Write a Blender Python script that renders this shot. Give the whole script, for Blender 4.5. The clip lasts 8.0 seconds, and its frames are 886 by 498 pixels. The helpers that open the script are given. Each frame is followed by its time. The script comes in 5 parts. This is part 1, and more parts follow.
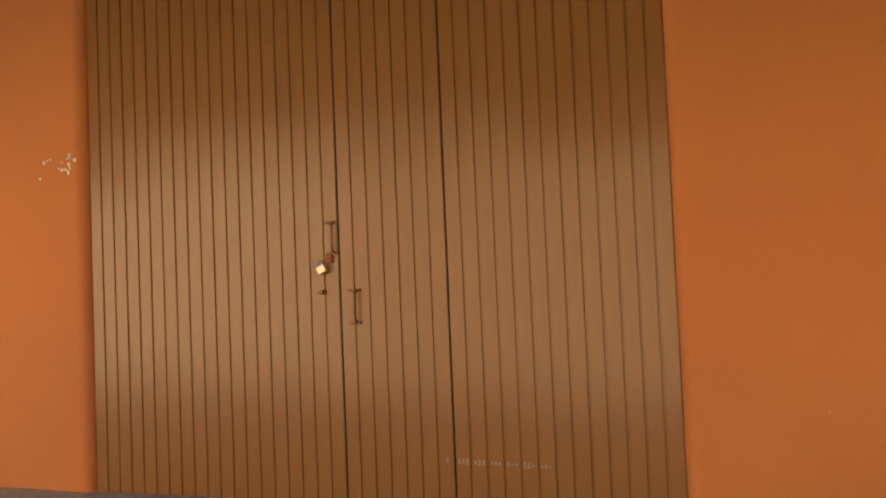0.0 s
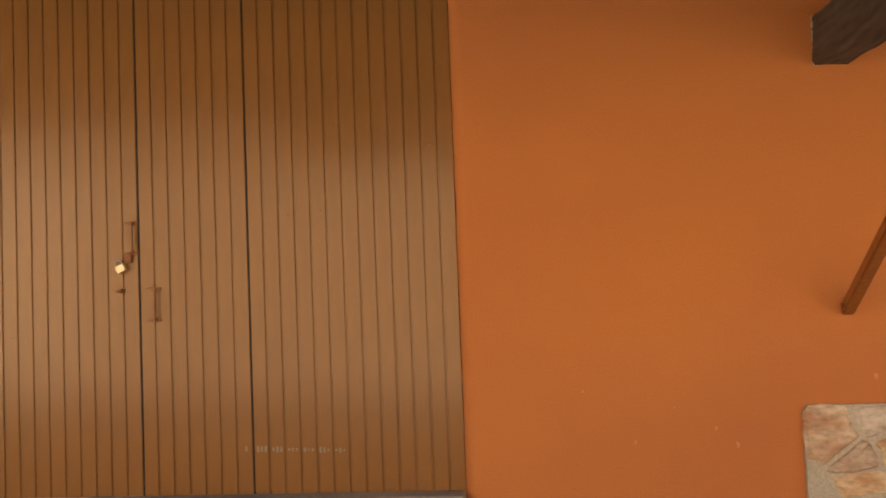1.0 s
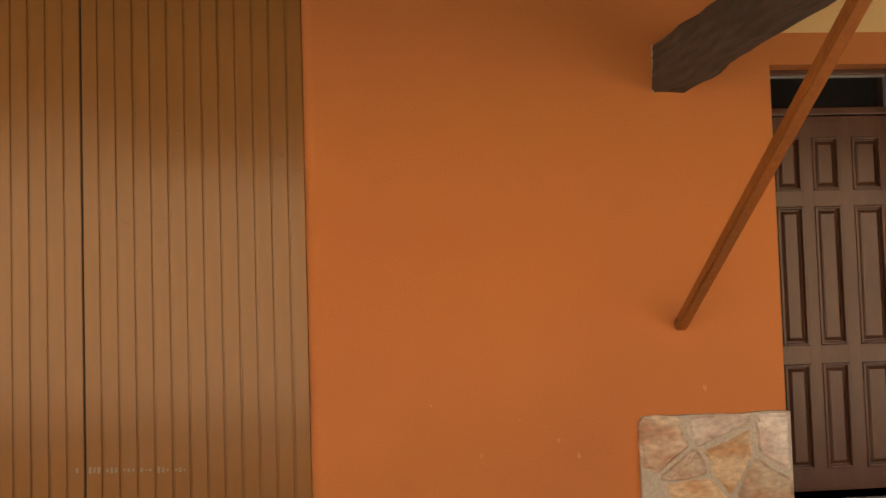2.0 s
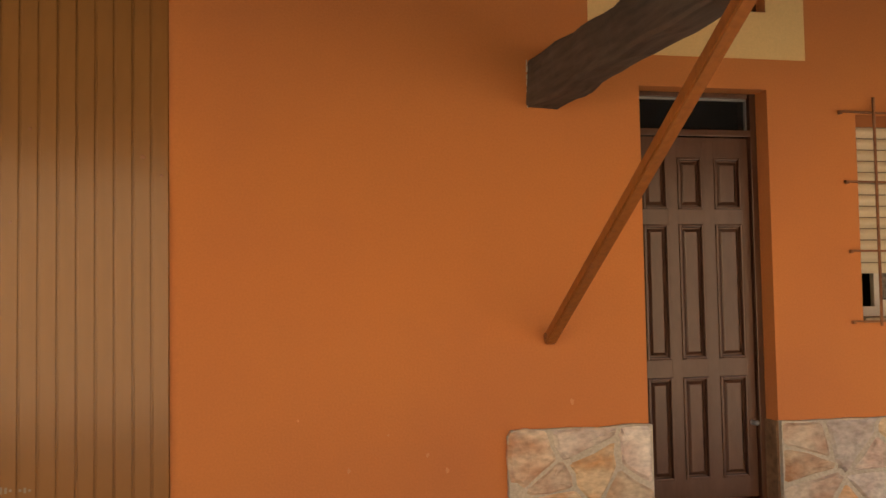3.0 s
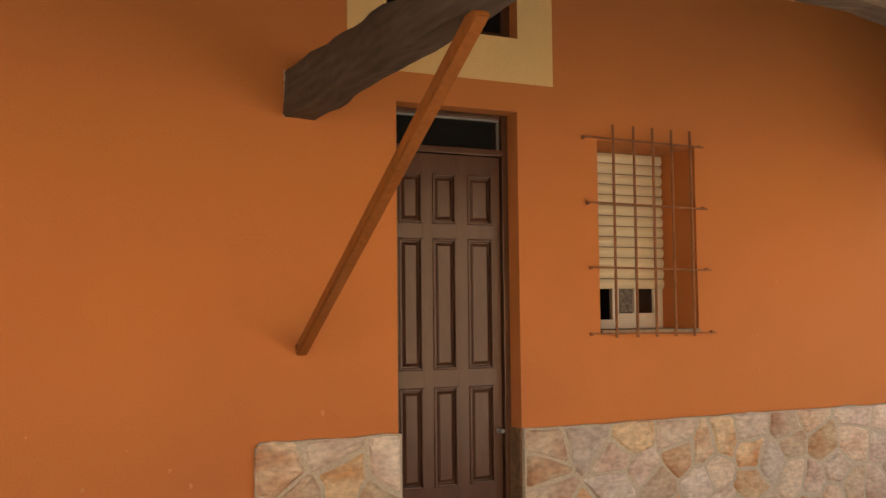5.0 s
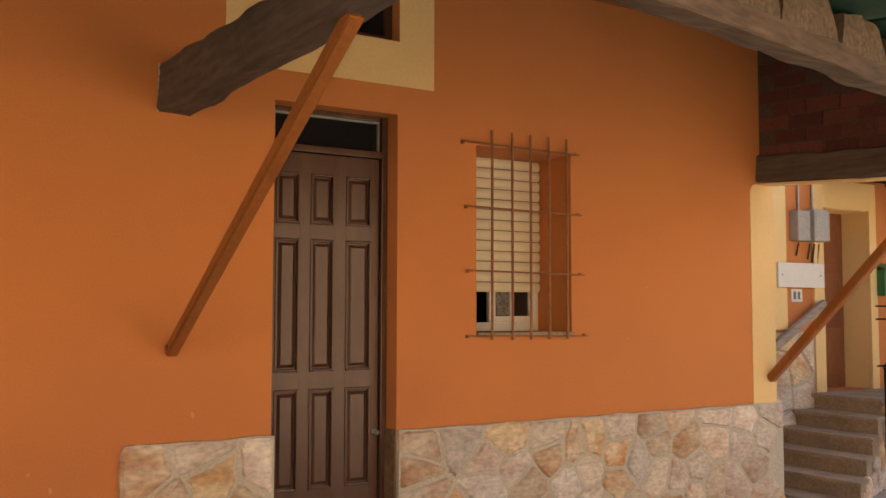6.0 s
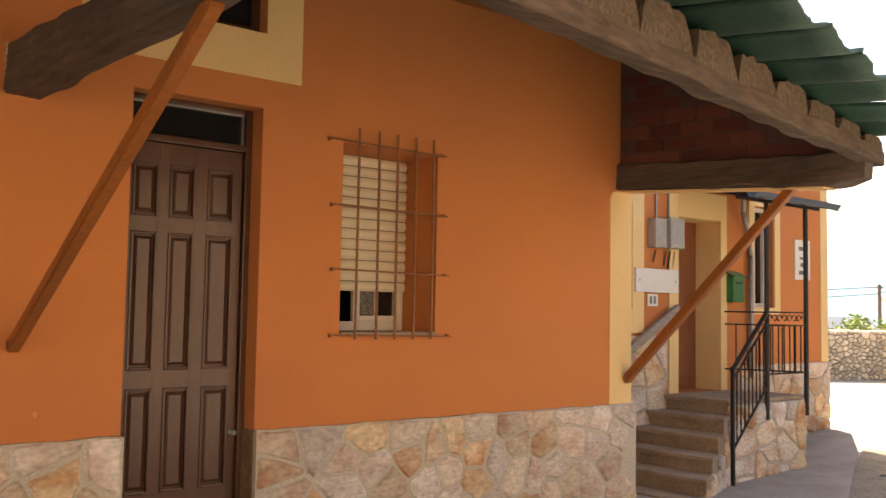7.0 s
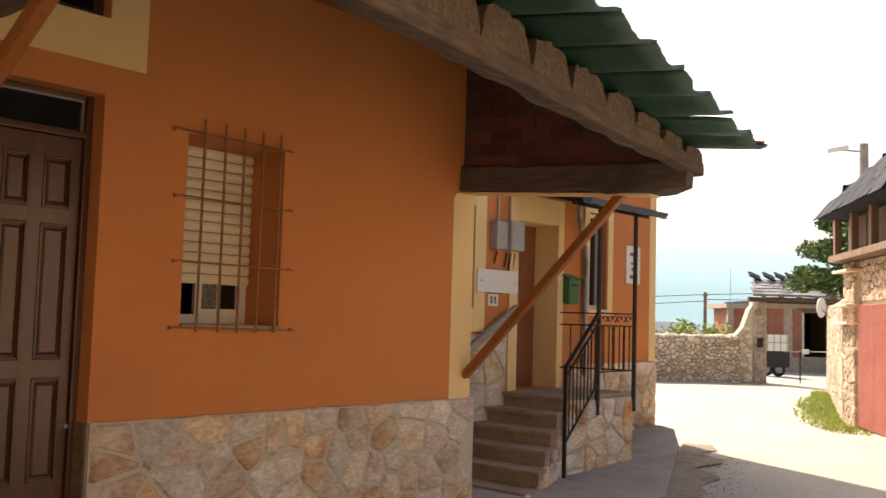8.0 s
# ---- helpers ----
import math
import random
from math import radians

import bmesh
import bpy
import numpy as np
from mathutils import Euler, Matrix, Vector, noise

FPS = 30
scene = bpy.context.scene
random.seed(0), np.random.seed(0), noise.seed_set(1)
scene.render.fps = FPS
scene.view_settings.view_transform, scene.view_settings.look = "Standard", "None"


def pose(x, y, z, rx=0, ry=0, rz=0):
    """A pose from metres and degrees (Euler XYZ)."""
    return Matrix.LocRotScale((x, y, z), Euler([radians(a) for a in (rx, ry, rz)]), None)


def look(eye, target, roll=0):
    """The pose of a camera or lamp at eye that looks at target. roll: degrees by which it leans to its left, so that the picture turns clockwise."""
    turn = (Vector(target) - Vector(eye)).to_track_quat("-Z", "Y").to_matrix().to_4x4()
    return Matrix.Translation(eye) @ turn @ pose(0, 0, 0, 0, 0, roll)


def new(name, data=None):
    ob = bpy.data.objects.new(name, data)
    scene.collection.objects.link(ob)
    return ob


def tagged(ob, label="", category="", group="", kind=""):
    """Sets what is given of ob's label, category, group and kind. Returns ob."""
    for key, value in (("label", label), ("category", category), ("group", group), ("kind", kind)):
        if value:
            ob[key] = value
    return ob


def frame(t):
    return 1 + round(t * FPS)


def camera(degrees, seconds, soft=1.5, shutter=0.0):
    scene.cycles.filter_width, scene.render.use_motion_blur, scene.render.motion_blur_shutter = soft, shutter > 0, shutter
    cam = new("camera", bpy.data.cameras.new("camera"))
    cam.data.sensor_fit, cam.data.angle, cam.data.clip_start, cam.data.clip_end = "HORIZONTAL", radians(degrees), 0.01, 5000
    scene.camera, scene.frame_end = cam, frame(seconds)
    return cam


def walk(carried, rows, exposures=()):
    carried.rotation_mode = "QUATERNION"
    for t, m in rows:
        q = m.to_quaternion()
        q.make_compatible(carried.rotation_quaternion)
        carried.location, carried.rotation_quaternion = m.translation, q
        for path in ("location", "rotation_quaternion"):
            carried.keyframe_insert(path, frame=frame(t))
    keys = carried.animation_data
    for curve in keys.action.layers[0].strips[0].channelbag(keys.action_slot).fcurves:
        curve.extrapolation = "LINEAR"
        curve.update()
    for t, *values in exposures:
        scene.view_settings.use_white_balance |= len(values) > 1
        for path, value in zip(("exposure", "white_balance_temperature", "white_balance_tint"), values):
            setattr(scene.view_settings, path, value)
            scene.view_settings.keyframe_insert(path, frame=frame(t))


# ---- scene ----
cam = camera(50.0, 8.0, soft=1.4, shutter=0.2)
PATH = [
    (0, (1.018, -4.364, 1.134), (0.274, -2.509, 1.227), -2.4),
    (0.5, (0.882, -4.717, 1.101), (0.436, -2.769, 1.191), -2.4),
    (1, (0.805, -4.887, 1.071), (0.606, -2.899, 1.17), -2.2),
    (2.5, (0.693, -4.827, 1.144), (0.987, -2.851, 1.246), -1.4),
    (3, (0.708, -4.781, 1.148), (1.133, -2.829, 1.254), -1.0),
    (3.5, (0.746, -4.754, 1.142), (1.282, -2.83, 1.254), -0.8),
    (4, (0.789, -4.757, 1.132), (1.44, -2.869, 1.252), -0.7),
    (4.5, (0.846, -4.797, 1.126), (1.59, -2.945, 1.253), -0.7),
    (6, (0.939, -4.882, 1.141), (1.985, -3.182, 1.269), 0.1),
    (6.5, (0.965, -4.883, 1.147), (2.114, -3.251, 1.274), 0.5),
    (7, (0.987, -4.881, 1.137), (2.253, -3.338, 1.268), 1.0),
    (7.5, (0.972, -4.916, 1.11), (2.35, -3.473, 1.248), 1.4),
    (8, (0.925, -4.982, 1.087), (2.419, -3.661, 1.231), 1.7),
]
EXPOSURES = [(0.0, 1.62, 7800, 14), (1.2, 1.68, 7800, 14), (2.5, 1.60, 7800, 14), (4.0, 1.58, 7800, 14), (6.2, 1.63, 7700, 14), (7.0, 1.6, 7500, 14), (7.5, 1.35, 7400, 14), (8.0, 0.92, 7400, 14)]
walk(cam, [(t, look(eye, target, roll)) for t, eye, target, roll in PATH], EXPOSURES)

# ---- world, sun, exposure ----
SUN_DIR = Vector((0.40, 0.916, 0.0)).normalized()   # towards the sun, on plan
SUN_ELEV = radians(45)
world = bpy.data.worlds.new("sky")
scene.world = world
world.use_nodes = True
_nt = world.node_tree
_sky = _nt.nodes.new("ShaderNodeTexSky")
_sky.sky_type = "NISHITA"
_sky.sun_disc = False
_sky.sun_elevation = SUN_ELEV
_sky.sun_rotation = math.atan2(SUN_DIR.x, SUN_DIR.y)
_sky.dust_density = 4.0
_bg = _nt.nodes["Background"]
_bg.inputs["Strength"].default_value = 0.15
_nt.links.new(_sky.outputs["Color"], _bg.inputs["Color"])
sun = new("sun", bpy.data.lights.new("sun", "SUN"))
sun.data.energy, sun.data.angle, sun.data.color = 5.0, radians(0.6), (1.0, 0.94, 0.84)
_to = Vector((SUN_DIR.x * math.cos(SUN_ELEV), SUN_DIR.y * math.cos(SUN_ELEV), math.sin(SUN_ELEV)))
sun.matrix_world = look(_to * 40, (0, 0, 0))


# ---- materials ----
def mat(name, color, rough=0.8, metal=0.0, var=0.12, big=1.2, fine=40.0, bump=0.15, rand=0.0, stretch=(1, 1, 1), second=None, mix=0.5, spec=0.5, hue=0.0, edge=0.75):
    """A procedural surface: base colour varied at a large and a fine scale, with stains of a second colour and fine relief."""
    m = bpy.data.materials.new(name)
    m.use_nodes = True
    nt = m.node_tree
    N, L = nt.nodes, nt.links
    b = N["Principled BSDF"]
    b.inputs["Roughness"].default_value = rough
    b.inputs["Metallic"].default_value = metal
    b.inputs["Specular IOR Level"].default_value = spec
    tc = N.new("ShaderNodeTexCoord")
    mp = N.new("ShaderNodeMapping")
    mp.inputs["Scale"].default_value = stretch
    L.new(tc.outputs["Object"], mp.inputs["Vector"])
    src = mp.outputs["Vector"]
    oi = N.new("ShaderNodeObjectInfo")
    if rand:
        cmb = N.new("ShaderNodeCombineXYZ")
        for k, f in enumerate((37.0, 91.0, 53.0)):
            mu = N.new("ShaderNodeMath")
            mu.operation = "MULTIPLY"
            mu.inputs[1].default_value = f
            L.new(oi.outputs["Random"], mu.inputs[0])
            L.new(mu.outputs[0], cmb.inputs[k])
        add2 = N.new("ShaderNodeVectorMath")
        L.new(src, add2.inputs[0])
        L.new(cmb.outputs[0], add2.inputs[1])
        src = add2.outputs[0]
    n1 = N.new("ShaderNodeTexNoise")
    n1.inputs["Scale"].default_value, n1.inputs["Detail"].default_value = big, 5
    n2 = N.new("ShaderNodeTexNoise")
    n2.inputs["Scale"].default_value, n2.inputs["Detail"].default_value = fine, 4
    L.new(src, n1.inputs["Vector"])
    L.new(src, n2.inputs["Vector"])
    c2 = second or tuple(max(0.0, c * 0.55) for c in color)
    mx = N.new("ShaderNodeMix")
    mx.data_type = "RGBA"
    mx.inputs["A"].default_value, mx.inputs["B"].default_value = (*color, 1), (*c2, 1)
    rr = N.new("ShaderNodeMapRange")
    rr.inputs["From Min"].default_value, rr.inputs["From Max"].default_value = 0.42, edge
    rr.inputs["To Max"].default_value = mix
    L.new(n1.outputs["Fac"], rr.inputs["Value"])
    L.new(rr.outputs["Result"], mx.inputs["Factor"])
    hs = N.new("ShaderNodeHueSaturation")
    vr = N.new("ShaderNodeMapRange")
    vr.inputs["From Min"].default_value, vr.inputs["From Max"].default_value = 0.3, 0.7
    vr.inputs["To Min"].default_value, vr.inputs["To Max"].default_value = 1 - var, 1 + var
    L.new(n2.outputs["Fac"], vr.inputs["Value"])
    val = vr.outputs["Result"]
    if rand:
        r2 = N.new("ShaderNodeMapRange")
        r2.inputs["To Min"].default_value, r2.inputs["To Max"].default_value = 1 - rand, 1 + rand
        L.new(oi.outputs["Random"], r2.inputs["Value"])
        mm = N.new("ShaderNodeMath")
        mm.operation = "MULTIPLY"
        L.new(val, mm.inputs[0])
        L.new(r2.outputs["Result"], mm.inputs[1])
        val = mm.outputs[0]
    if hue:
        fr = N.new("ShaderNodeMath")
        fr.operation = "MULTIPLY"
        fr.inputs[1].default_value = 7.31
        L.new(oi.outputs["Random"], fr.inputs[0])
        fr2 = N.new("ShaderNodeMath")
        fr2.operation = "FRACT"
        L.new(fr.outputs[0], fr2.inputs[0])
        sr = N.new("ShaderNodeMapRange")
        sr.inputs["To Min"].default_value, sr.inputs["To Max"].default_value = 1 - hue, 1 + hue
        L.new(fr2.outputs[0], sr.inputs["Value"])
        L.new(sr.outputs["Result"], hs.inputs["Saturation"])
    L.new(val, hs.inputs["Value"])
    L.new(mx.outputs["Result"], hs.inputs["Color"])
    L.new(hs.outputs["Color"], b.inputs["Base Color"])
    if bump:
        bp = N.new("ShaderNodeBump")
        bp.inputs["Strength"].default_value, bp.inputs["Distance"].default_value = bump, 0.01
        L.new(n2.outputs["Fac"], bp.inputs["Height"])
        L.new(bp.outputs["Normal"], b.inputs["Normal"])
    return m


ORANGE = mat("orange_render", (0.565, 0.200, 0.058), 0.85, var=0.04, big=0.9, fine=90, bump=0.12, second=(0.485, 0.165, 0.058), mix=0.7)
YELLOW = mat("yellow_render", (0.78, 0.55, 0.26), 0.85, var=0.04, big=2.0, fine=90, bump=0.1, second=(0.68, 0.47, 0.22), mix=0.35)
TAN = mat("tan_gate_paint", (0.275, 0.132, 0.045), 0.20, var=0.05, big=2.2, fine=14, bump=0.05, stretch=(1, 1, 0.25), second=(0.22, 0.11, 0.041), mix=0.5)
BROWN = mat("brown_door_paint", (0.080, 0.035, 0.022), 0.27, var=0.06, big=5, fine=50, bump=0.05, stretch=(1, 1, 0.3), second=(0.125, 0.066, 0.042), mix=0.5)
CREAM = mat("cream_plastic", (0.74, 0.66, 0.48), 0.5, var=0.03, big=6, fine=60, bump=0.02, second=(0.62, 0.53, 0.38), mix=0.3)
# Darker copy of the cream plastic, painted for shade between the shutter slats
SHADED_CREAM = mat("shaded_cream_plastic", (0.30, 0.24, 0.16), 0.6, var=0.05, bump=0.0)
RUST = mat("rusty_iron", (0.28, 0.115, 0.048), 0.8, metal=0.0, var=0.25, big=14, fine=90, bump=0.3, second=(0.13, 0.058, 0.03), mix=0.6)
BLACK_IRON = mat("black_iron", (0.022, 0.02, 0.02), 0.5, metal=0.4, var=0.2, big=8, fine=70, bump=0.1)
WEATHERED = mat("weathered_timber", (0.105, 0.076, 0.056), 0.85, var=0.35, big=5, fine=30, bump=0.6, stretch=(1, 0.12, 1), second=(0.055, 0.038, 0.028), mix=0.8)
PURLIN = mat("old_eaves_timber", (0.10, 0.062, 0.038), 0.85, var=0.45, big=5, fine=30, bump=0.6, stretch=(0.15, 1, 1), second=(0.06, 0.04, 0.03), mix=0.8)
PROPWOOD = mat("varnished_wood", (0.30, 0.10, 0.021), 0.45, var=0.16, big=5, fine=40, bump=0.1, stretch=(1, 1, 0.1), second=(0.22, 0.08, 0.02), mix=0.6)
STONE = mat("dado_stone", (0.60, 0.50, 0.38), 0.85, var=0.22, big=3.6, fine=24, bump=1.0, rand=0.20, stretch=(1, 1, 1.7), second=(0.42, 0.22, 0.13), mix=0.85, hue=0.45, edge=0.68)
MORTAR = mat("mortar", (0.50, 0.45, 0.36), 0.95, var=0.15, big=5, fine=60, bump=0.4, second=(0.36, 0.31, 0.25), mix=0.6)
BRICK = mat("dark_brick", (0.14, 0.042, 0.03), 0.9, var=0.2, big=9, fine=60, bump=0.4, rand=0.35, second=(0.10, 0.04, 0.03), mix=0.7)
DARKMORTAR = mat("dark_mortar", (0.095, 0.062, 0.05), 0.95, var=0.2, bump=0.4)
GREEN_TILE = mat("green_roof_tile", (0.022, 0.075, 0.052), 0.55, var=0.25, big=6, fine=35, bump=0.25, rand=0.3, second=(0.012, 0.036, 0.028), mix=0.7)
CLAY = mat("clay_tile", (0.36, 0.14, 0.07), 0.8, var=0.25, big=6, fine=35, bump=0.3, rand=0.2)
DECK = mat("roof_boards", (0.07, 0.045, 0.03), 0.9, var=0.3, big=4, fine=30, bump=0.4, stretch=(1, 0.15, 1))
# Lime bedding darkened in colour for the shade under the eaves
SHADED_LIME = mat("shaded_lime_mortar", (0.115, 0.078, 0.050), 0.95, var=0.4, big=9, fine=40, bump=0.7, second=(0.085, 0.065, 0.045), mix=0.8)
CONCRETE = mat("concrete", (0.33, 0.29, 0.25), 0.9, var=0.15, big=3, fine=50, bump=0.35, second=(0.21, 0.17, 0.14), mix=0.7)
ROAD = mat("pale_road", (0.39, 0.36, 0.30), 0.92, var=0.14, big=0.7, fine=25, bump=0.3, second=(0.31, 0.28, 0.23), mix=0.7)
DIRT = mat("dirt", (0.27, 0.215, 0.155), 0.95, var=0.3, big=3, fine=30, bump=0.8, second=(0.13, 0.11, 0.06), mix=0.8)
GLASS_DARK = mat("dark_glass", (0.012, 0.013, 0.014), 0.08, var=0.0, bump=0.0)
# Near-black that paints in unlit insides; also used in the gate joints
DARK = mat("dark_inside", (0.012, 0.010, 0.009), 0.9, var=0.1, bump=0.0)
ALU = mat("white_aluminium", (0.70, 0.66, 0.58), 0.4, var=0.03, bump=0.0)
GREY_METAL = mat("grey_metal", (0.33, 0.33, 0.33), 0.45, metal=0.6, var=0.1, bump=0.02)
BRASS = mat("brass", (0.60, 0.50, 0.36), 0.35, metal=0.9, var=0.1, bump=0.02)
GREEN_PAINT = mat("green_letterbox_paint", (0.025, 0.16, 0.055), 0.4, var=0.1, bump=0.02)
WHITE = mat("white_enamel", (0.74, 0.72, 0.66), 0.5, var=0.03, big=5, bump=0.02, second=(0.62, 0.58, 0.5), mix=0.4)
BARS = mat("grey_lettering", (0.16, 0.15, 0.15), 0.6, var=0.05, bump=0.0)
METER = mat("grey_plastic", (0.40, 0.375, 0.33), 0.45, var=0.1, big=8, fine=40, bump=0.03)
DOOR2 = mat("chestnut_door", (0.25, 0.085, 0.035), 0.4, var=0.14, big=4, fine=40, bump=0.08, stretch=(1, 1, 0.15))
STEPSTONE = mat("worn_step_stone", (0.34, 0.255, 0.175), 0.9, var=0.2, big=4, fine=40, bump=0.5, second=(0.20, 0.14, 0.095), mix=0.75)
# Lighter copy of the slate: grazing sun on the gateway roof is painted in
SUNLIT_SLATE = mat("sunlit_slate", (0.20, 0.20, 0.21), 0.6, var=0.2, big=5, fine=40, bump=0.3, rand=0.3)
SLATE = mat("slate", (0.034, 0.037, 0.048), 0.9, spec=0.12, var=0.2, big=5, fine=40, bump=0.3, rand=0.35)
# Paler copy of the field stone; on the rubble wall it stands for sunlight
FIELDSTONE = mat("pale_field_stone", (0.62, 0.53, 0.40), 0.9, var=0.25, big=6, fine=40, bump=0.5, rand=0.3, second=(0.42, 0.32, 0.21), mix=0.6)
RUBBLE = mat("field_stone", (0.42, 0.33, 0.24), 0.9, var=0.25, big=6, fine=40, bump=0.5, rand=0.3, second=(0.27, 0.19, 0.13), mix=0.7)
# Red lightened towards pink: sun glare on the barn doors is painted in
REDMETAL = mat("red_metal_door", (0.55, 0.235, 0.19), 0.55, var=0.12, big=2, fine=30, bump=0.1, second=(0.42, 0.14, 0.11), mix=0.5)
REDBRICK = mat("red_brick_wall", (0.34, 0.13, 0.08), 0.9, var=0.2, big=4, fine=30, bump=0.4)
OLDWOOD = mat("old_barn_boards", (0.16, 0.10, 0.065), 0.85, var=0.3, big=4, fine=30, bump=0.4, stretch=(1, 1, 0.12), rand=0.2)
LEAF = mat("foliage", (0.085, 0.15, 0.03), 0.7, var=0.4, big=3, fine=20, bump=0.0, second=(0.035, 0.075, 0.02), mix=0.8)
GRASS = mat("grass_blades", (0.27, 0.35, 0.055), 0.7, var=0.4, big=3, fine=20, bump=0.0, second=(0.17, 0.21, 0.06), mix=0.6)
BLUEROOF = mat("blue_grey_roof", (0.06, 0.08, 0.11), 0.7, var=0.15, bump=0.1)
CREAM_WALL = mat("cream_render", (0.62, 0.50, 0.36), 0.9, var=0.08, big=0.8, fine=30, bump=0.2, second=(0.54, 0.43, 0.30), mix=0.5)
OPPOSITE = mat("ochre_render", (0.40, 0.31, 0.215), 0.9, var=0.12, big=0.8, fine=30, bump=0.3, second=(0.33, 0.25, 0.17), mix=0.4)
SCUFF = mat("scuff", (0.66, 0.29, 0.13), 0.9, var=0.1, bump=0.1)


# ---- mesh helpers ----
def mesh(name, bm, material, smooth=False):
    me = bpy.data.meshes.new(name)
    bmesh.ops.recalc_face_normals(bm, faces=bm.faces[:])
    bm.to_mesh(me)
    bm.free()
    for m in material if isinstance(material, (list, tuple)) else [material]:
        me.materials.append(m)
    if smooth:
        for p in me.polygons:
            p.use_smooth = True
    return me


def part(name, bm, material, parent=None, label="", smooth=False):
    ob = new(name, mesh(name, bm, material, smooth))
    ob.parent = parent
    return tagged(ob, label)


def thing(name, label, category, at=(0, 0, 0), group="", kind=""):
    ob = new(name)
    ob.location = at
    return tagged(ob, label, category, group, kind)


def box(bm, x0, x1, y0, y1, z0, z1, bevel=0.0):
    r = bmesh.ops.create_cube(bm, size=1.0)
    for v in r["verts"]:
        v.co = Vector((x0 + (v.co.x + 0.5) * (x1 - x0), y0 + (v.co.y + 0.5) * (y1 - y0), z0 + (v.co.z + 0.5) * (z1 - z0)))
    if bevel:
        es = list({e for v in r["verts"] for e in v.link_edges})
        bmesh.ops.bevel(bm, geom=es, offset=bevel, segments=2, affect="EDGES", profile=0.6)
    return r["verts"]


def boxed(*a, bevel=0.0):
    bm = bmesh.new()
    box(bm, *a, bevel=bevel)
    return bm


def tube(bm, a, b, r, n=10, r2=None):
    a, b = Vector(a), Vector(b)
    d = b - a
    m = Matrix.Translation((a + b) / 2) @ d.to_track_quat("Z", "Y").to_matrix().to_4x4()
    bmesh.ops.create_cone(bm, cap_ends=True, segments=n, radius1=r, radius2=r if r2 is None else r2, depth=d.length, matrix=m)


def bar(bm, a, b, w, h, bevel=0.0, up=(0, 0, 1)):
    """A squared bar from a to b, w wide and h high."""
    a, b = Vector(a), Vector(b)
    z = (b - a).normalized()
    x = Vector(up).cross(z)
    x = x.normalized() if x.length > 1e-4 else Vector((1, 0, 0))
    y = z.cross(x)
    m = Matrix((x, y, z)).transposed().to_4x4()
    m.translation = (a + b) / 2
    r = bmesh.ops.create_cube(bm, size=1.0, matrix=m @ Matrix.Diagonal((w, h, (b - a).length, 1)))
    if bevel:
        bmesh.ops.bevel(bm, geom=list({e for v in r["verts"] for e in v.link_edges}), offset=bevel, segments=2, affect="EDGES")
    return r["verts"]


def prism(bm, outline, lo, hi, axis="y"):
    """An outline extruded along an axis: outline in (x, z) for y, (x, y) for z, (y, z) for x."""
    def co(p, d):
        return {"y": (p[0], d, p[1]), "z": (p[0], p[1], d), "x": (d, p[0], p[1])}[axis]
    a = [bm.verts.new(co(p, lo)) for p in outline]
    b = [bm.verts.new(co(p, hi)) for p in outline]
    n = len(outline)
    bm.faces.new(a)
    bm.faces.new(b[::-1])
    for i in range(n):
        bm.faces.new((a[i], b[i], b[(i + 1) % n], a[(i + 1) % n]))


def rough_bar(bm, a, b, w, h, seg=14, wob=0.012, seed=1.0, taper=1.0, flare=None):
    """A hewn timber: a squared bar with uneven, softened faces."""
    a, b = Vector(a), Vector(b)
    z = (b - a).normalized()
    x = Vector((0, 0, 1)).cross(z).normalized()
    y = z.cross(x)
    rings = []
    prof = []
    for k in range(4):
        cx, cy = ((1, 1), (-1, 1), (-1, -1), (1, -1))[k]
        c = 0.14
        if k % 2 == 0:
            prof += [(cx, cy * (1 - c)), (cx * (1 - c), cy)]
        else:
            prof += [(cx * (1 - c), cy), (cx, cy * (1 - c))]
    for i in range(seg + 1):
        t = i / seg
        p = a.lerp(b, t)
        s = 1 + (taper - 1) * t
        if flare:
            s *= flare(t)
        ring = []
        for px, py in prof:
            q = p + x * px * w / 2 * s + y * py * h / 2 * s
            q += (x * noise.noise(q * 4 + Vector((seed, 0, 0))) + y * noise.noise(q * 4 + Vector((0, seed, 9)))) * wob
            ring.append(bm.verts.new(q))
        rings.append(ring)
    n = len(prof)
    for r0, r1 in zip(rings, rings[1:]):
        for i in range(n):
            bm.faces.new((r0[i], r0[(i + 1) % n], r1[(i + 1) % n], r1[i]))
    bm.faces.new(rings[0][::-1])
    bm.faces.new(rings[-1])


def clip(poly, p, nrm):
    """The part of a convex outline on the side of p away from nrm."""
    out = []
    for i, a in enumerate(poly):
        b = poly[(i + 1) % len(poly)]
        da, db = (a - p).dot(nrm), (b - p).dot(nrm)
        if da <= 0:
            out.append(a)
        if da * db < 0:
            out.append(a.lerp(b, da / (da - db)))
    return out


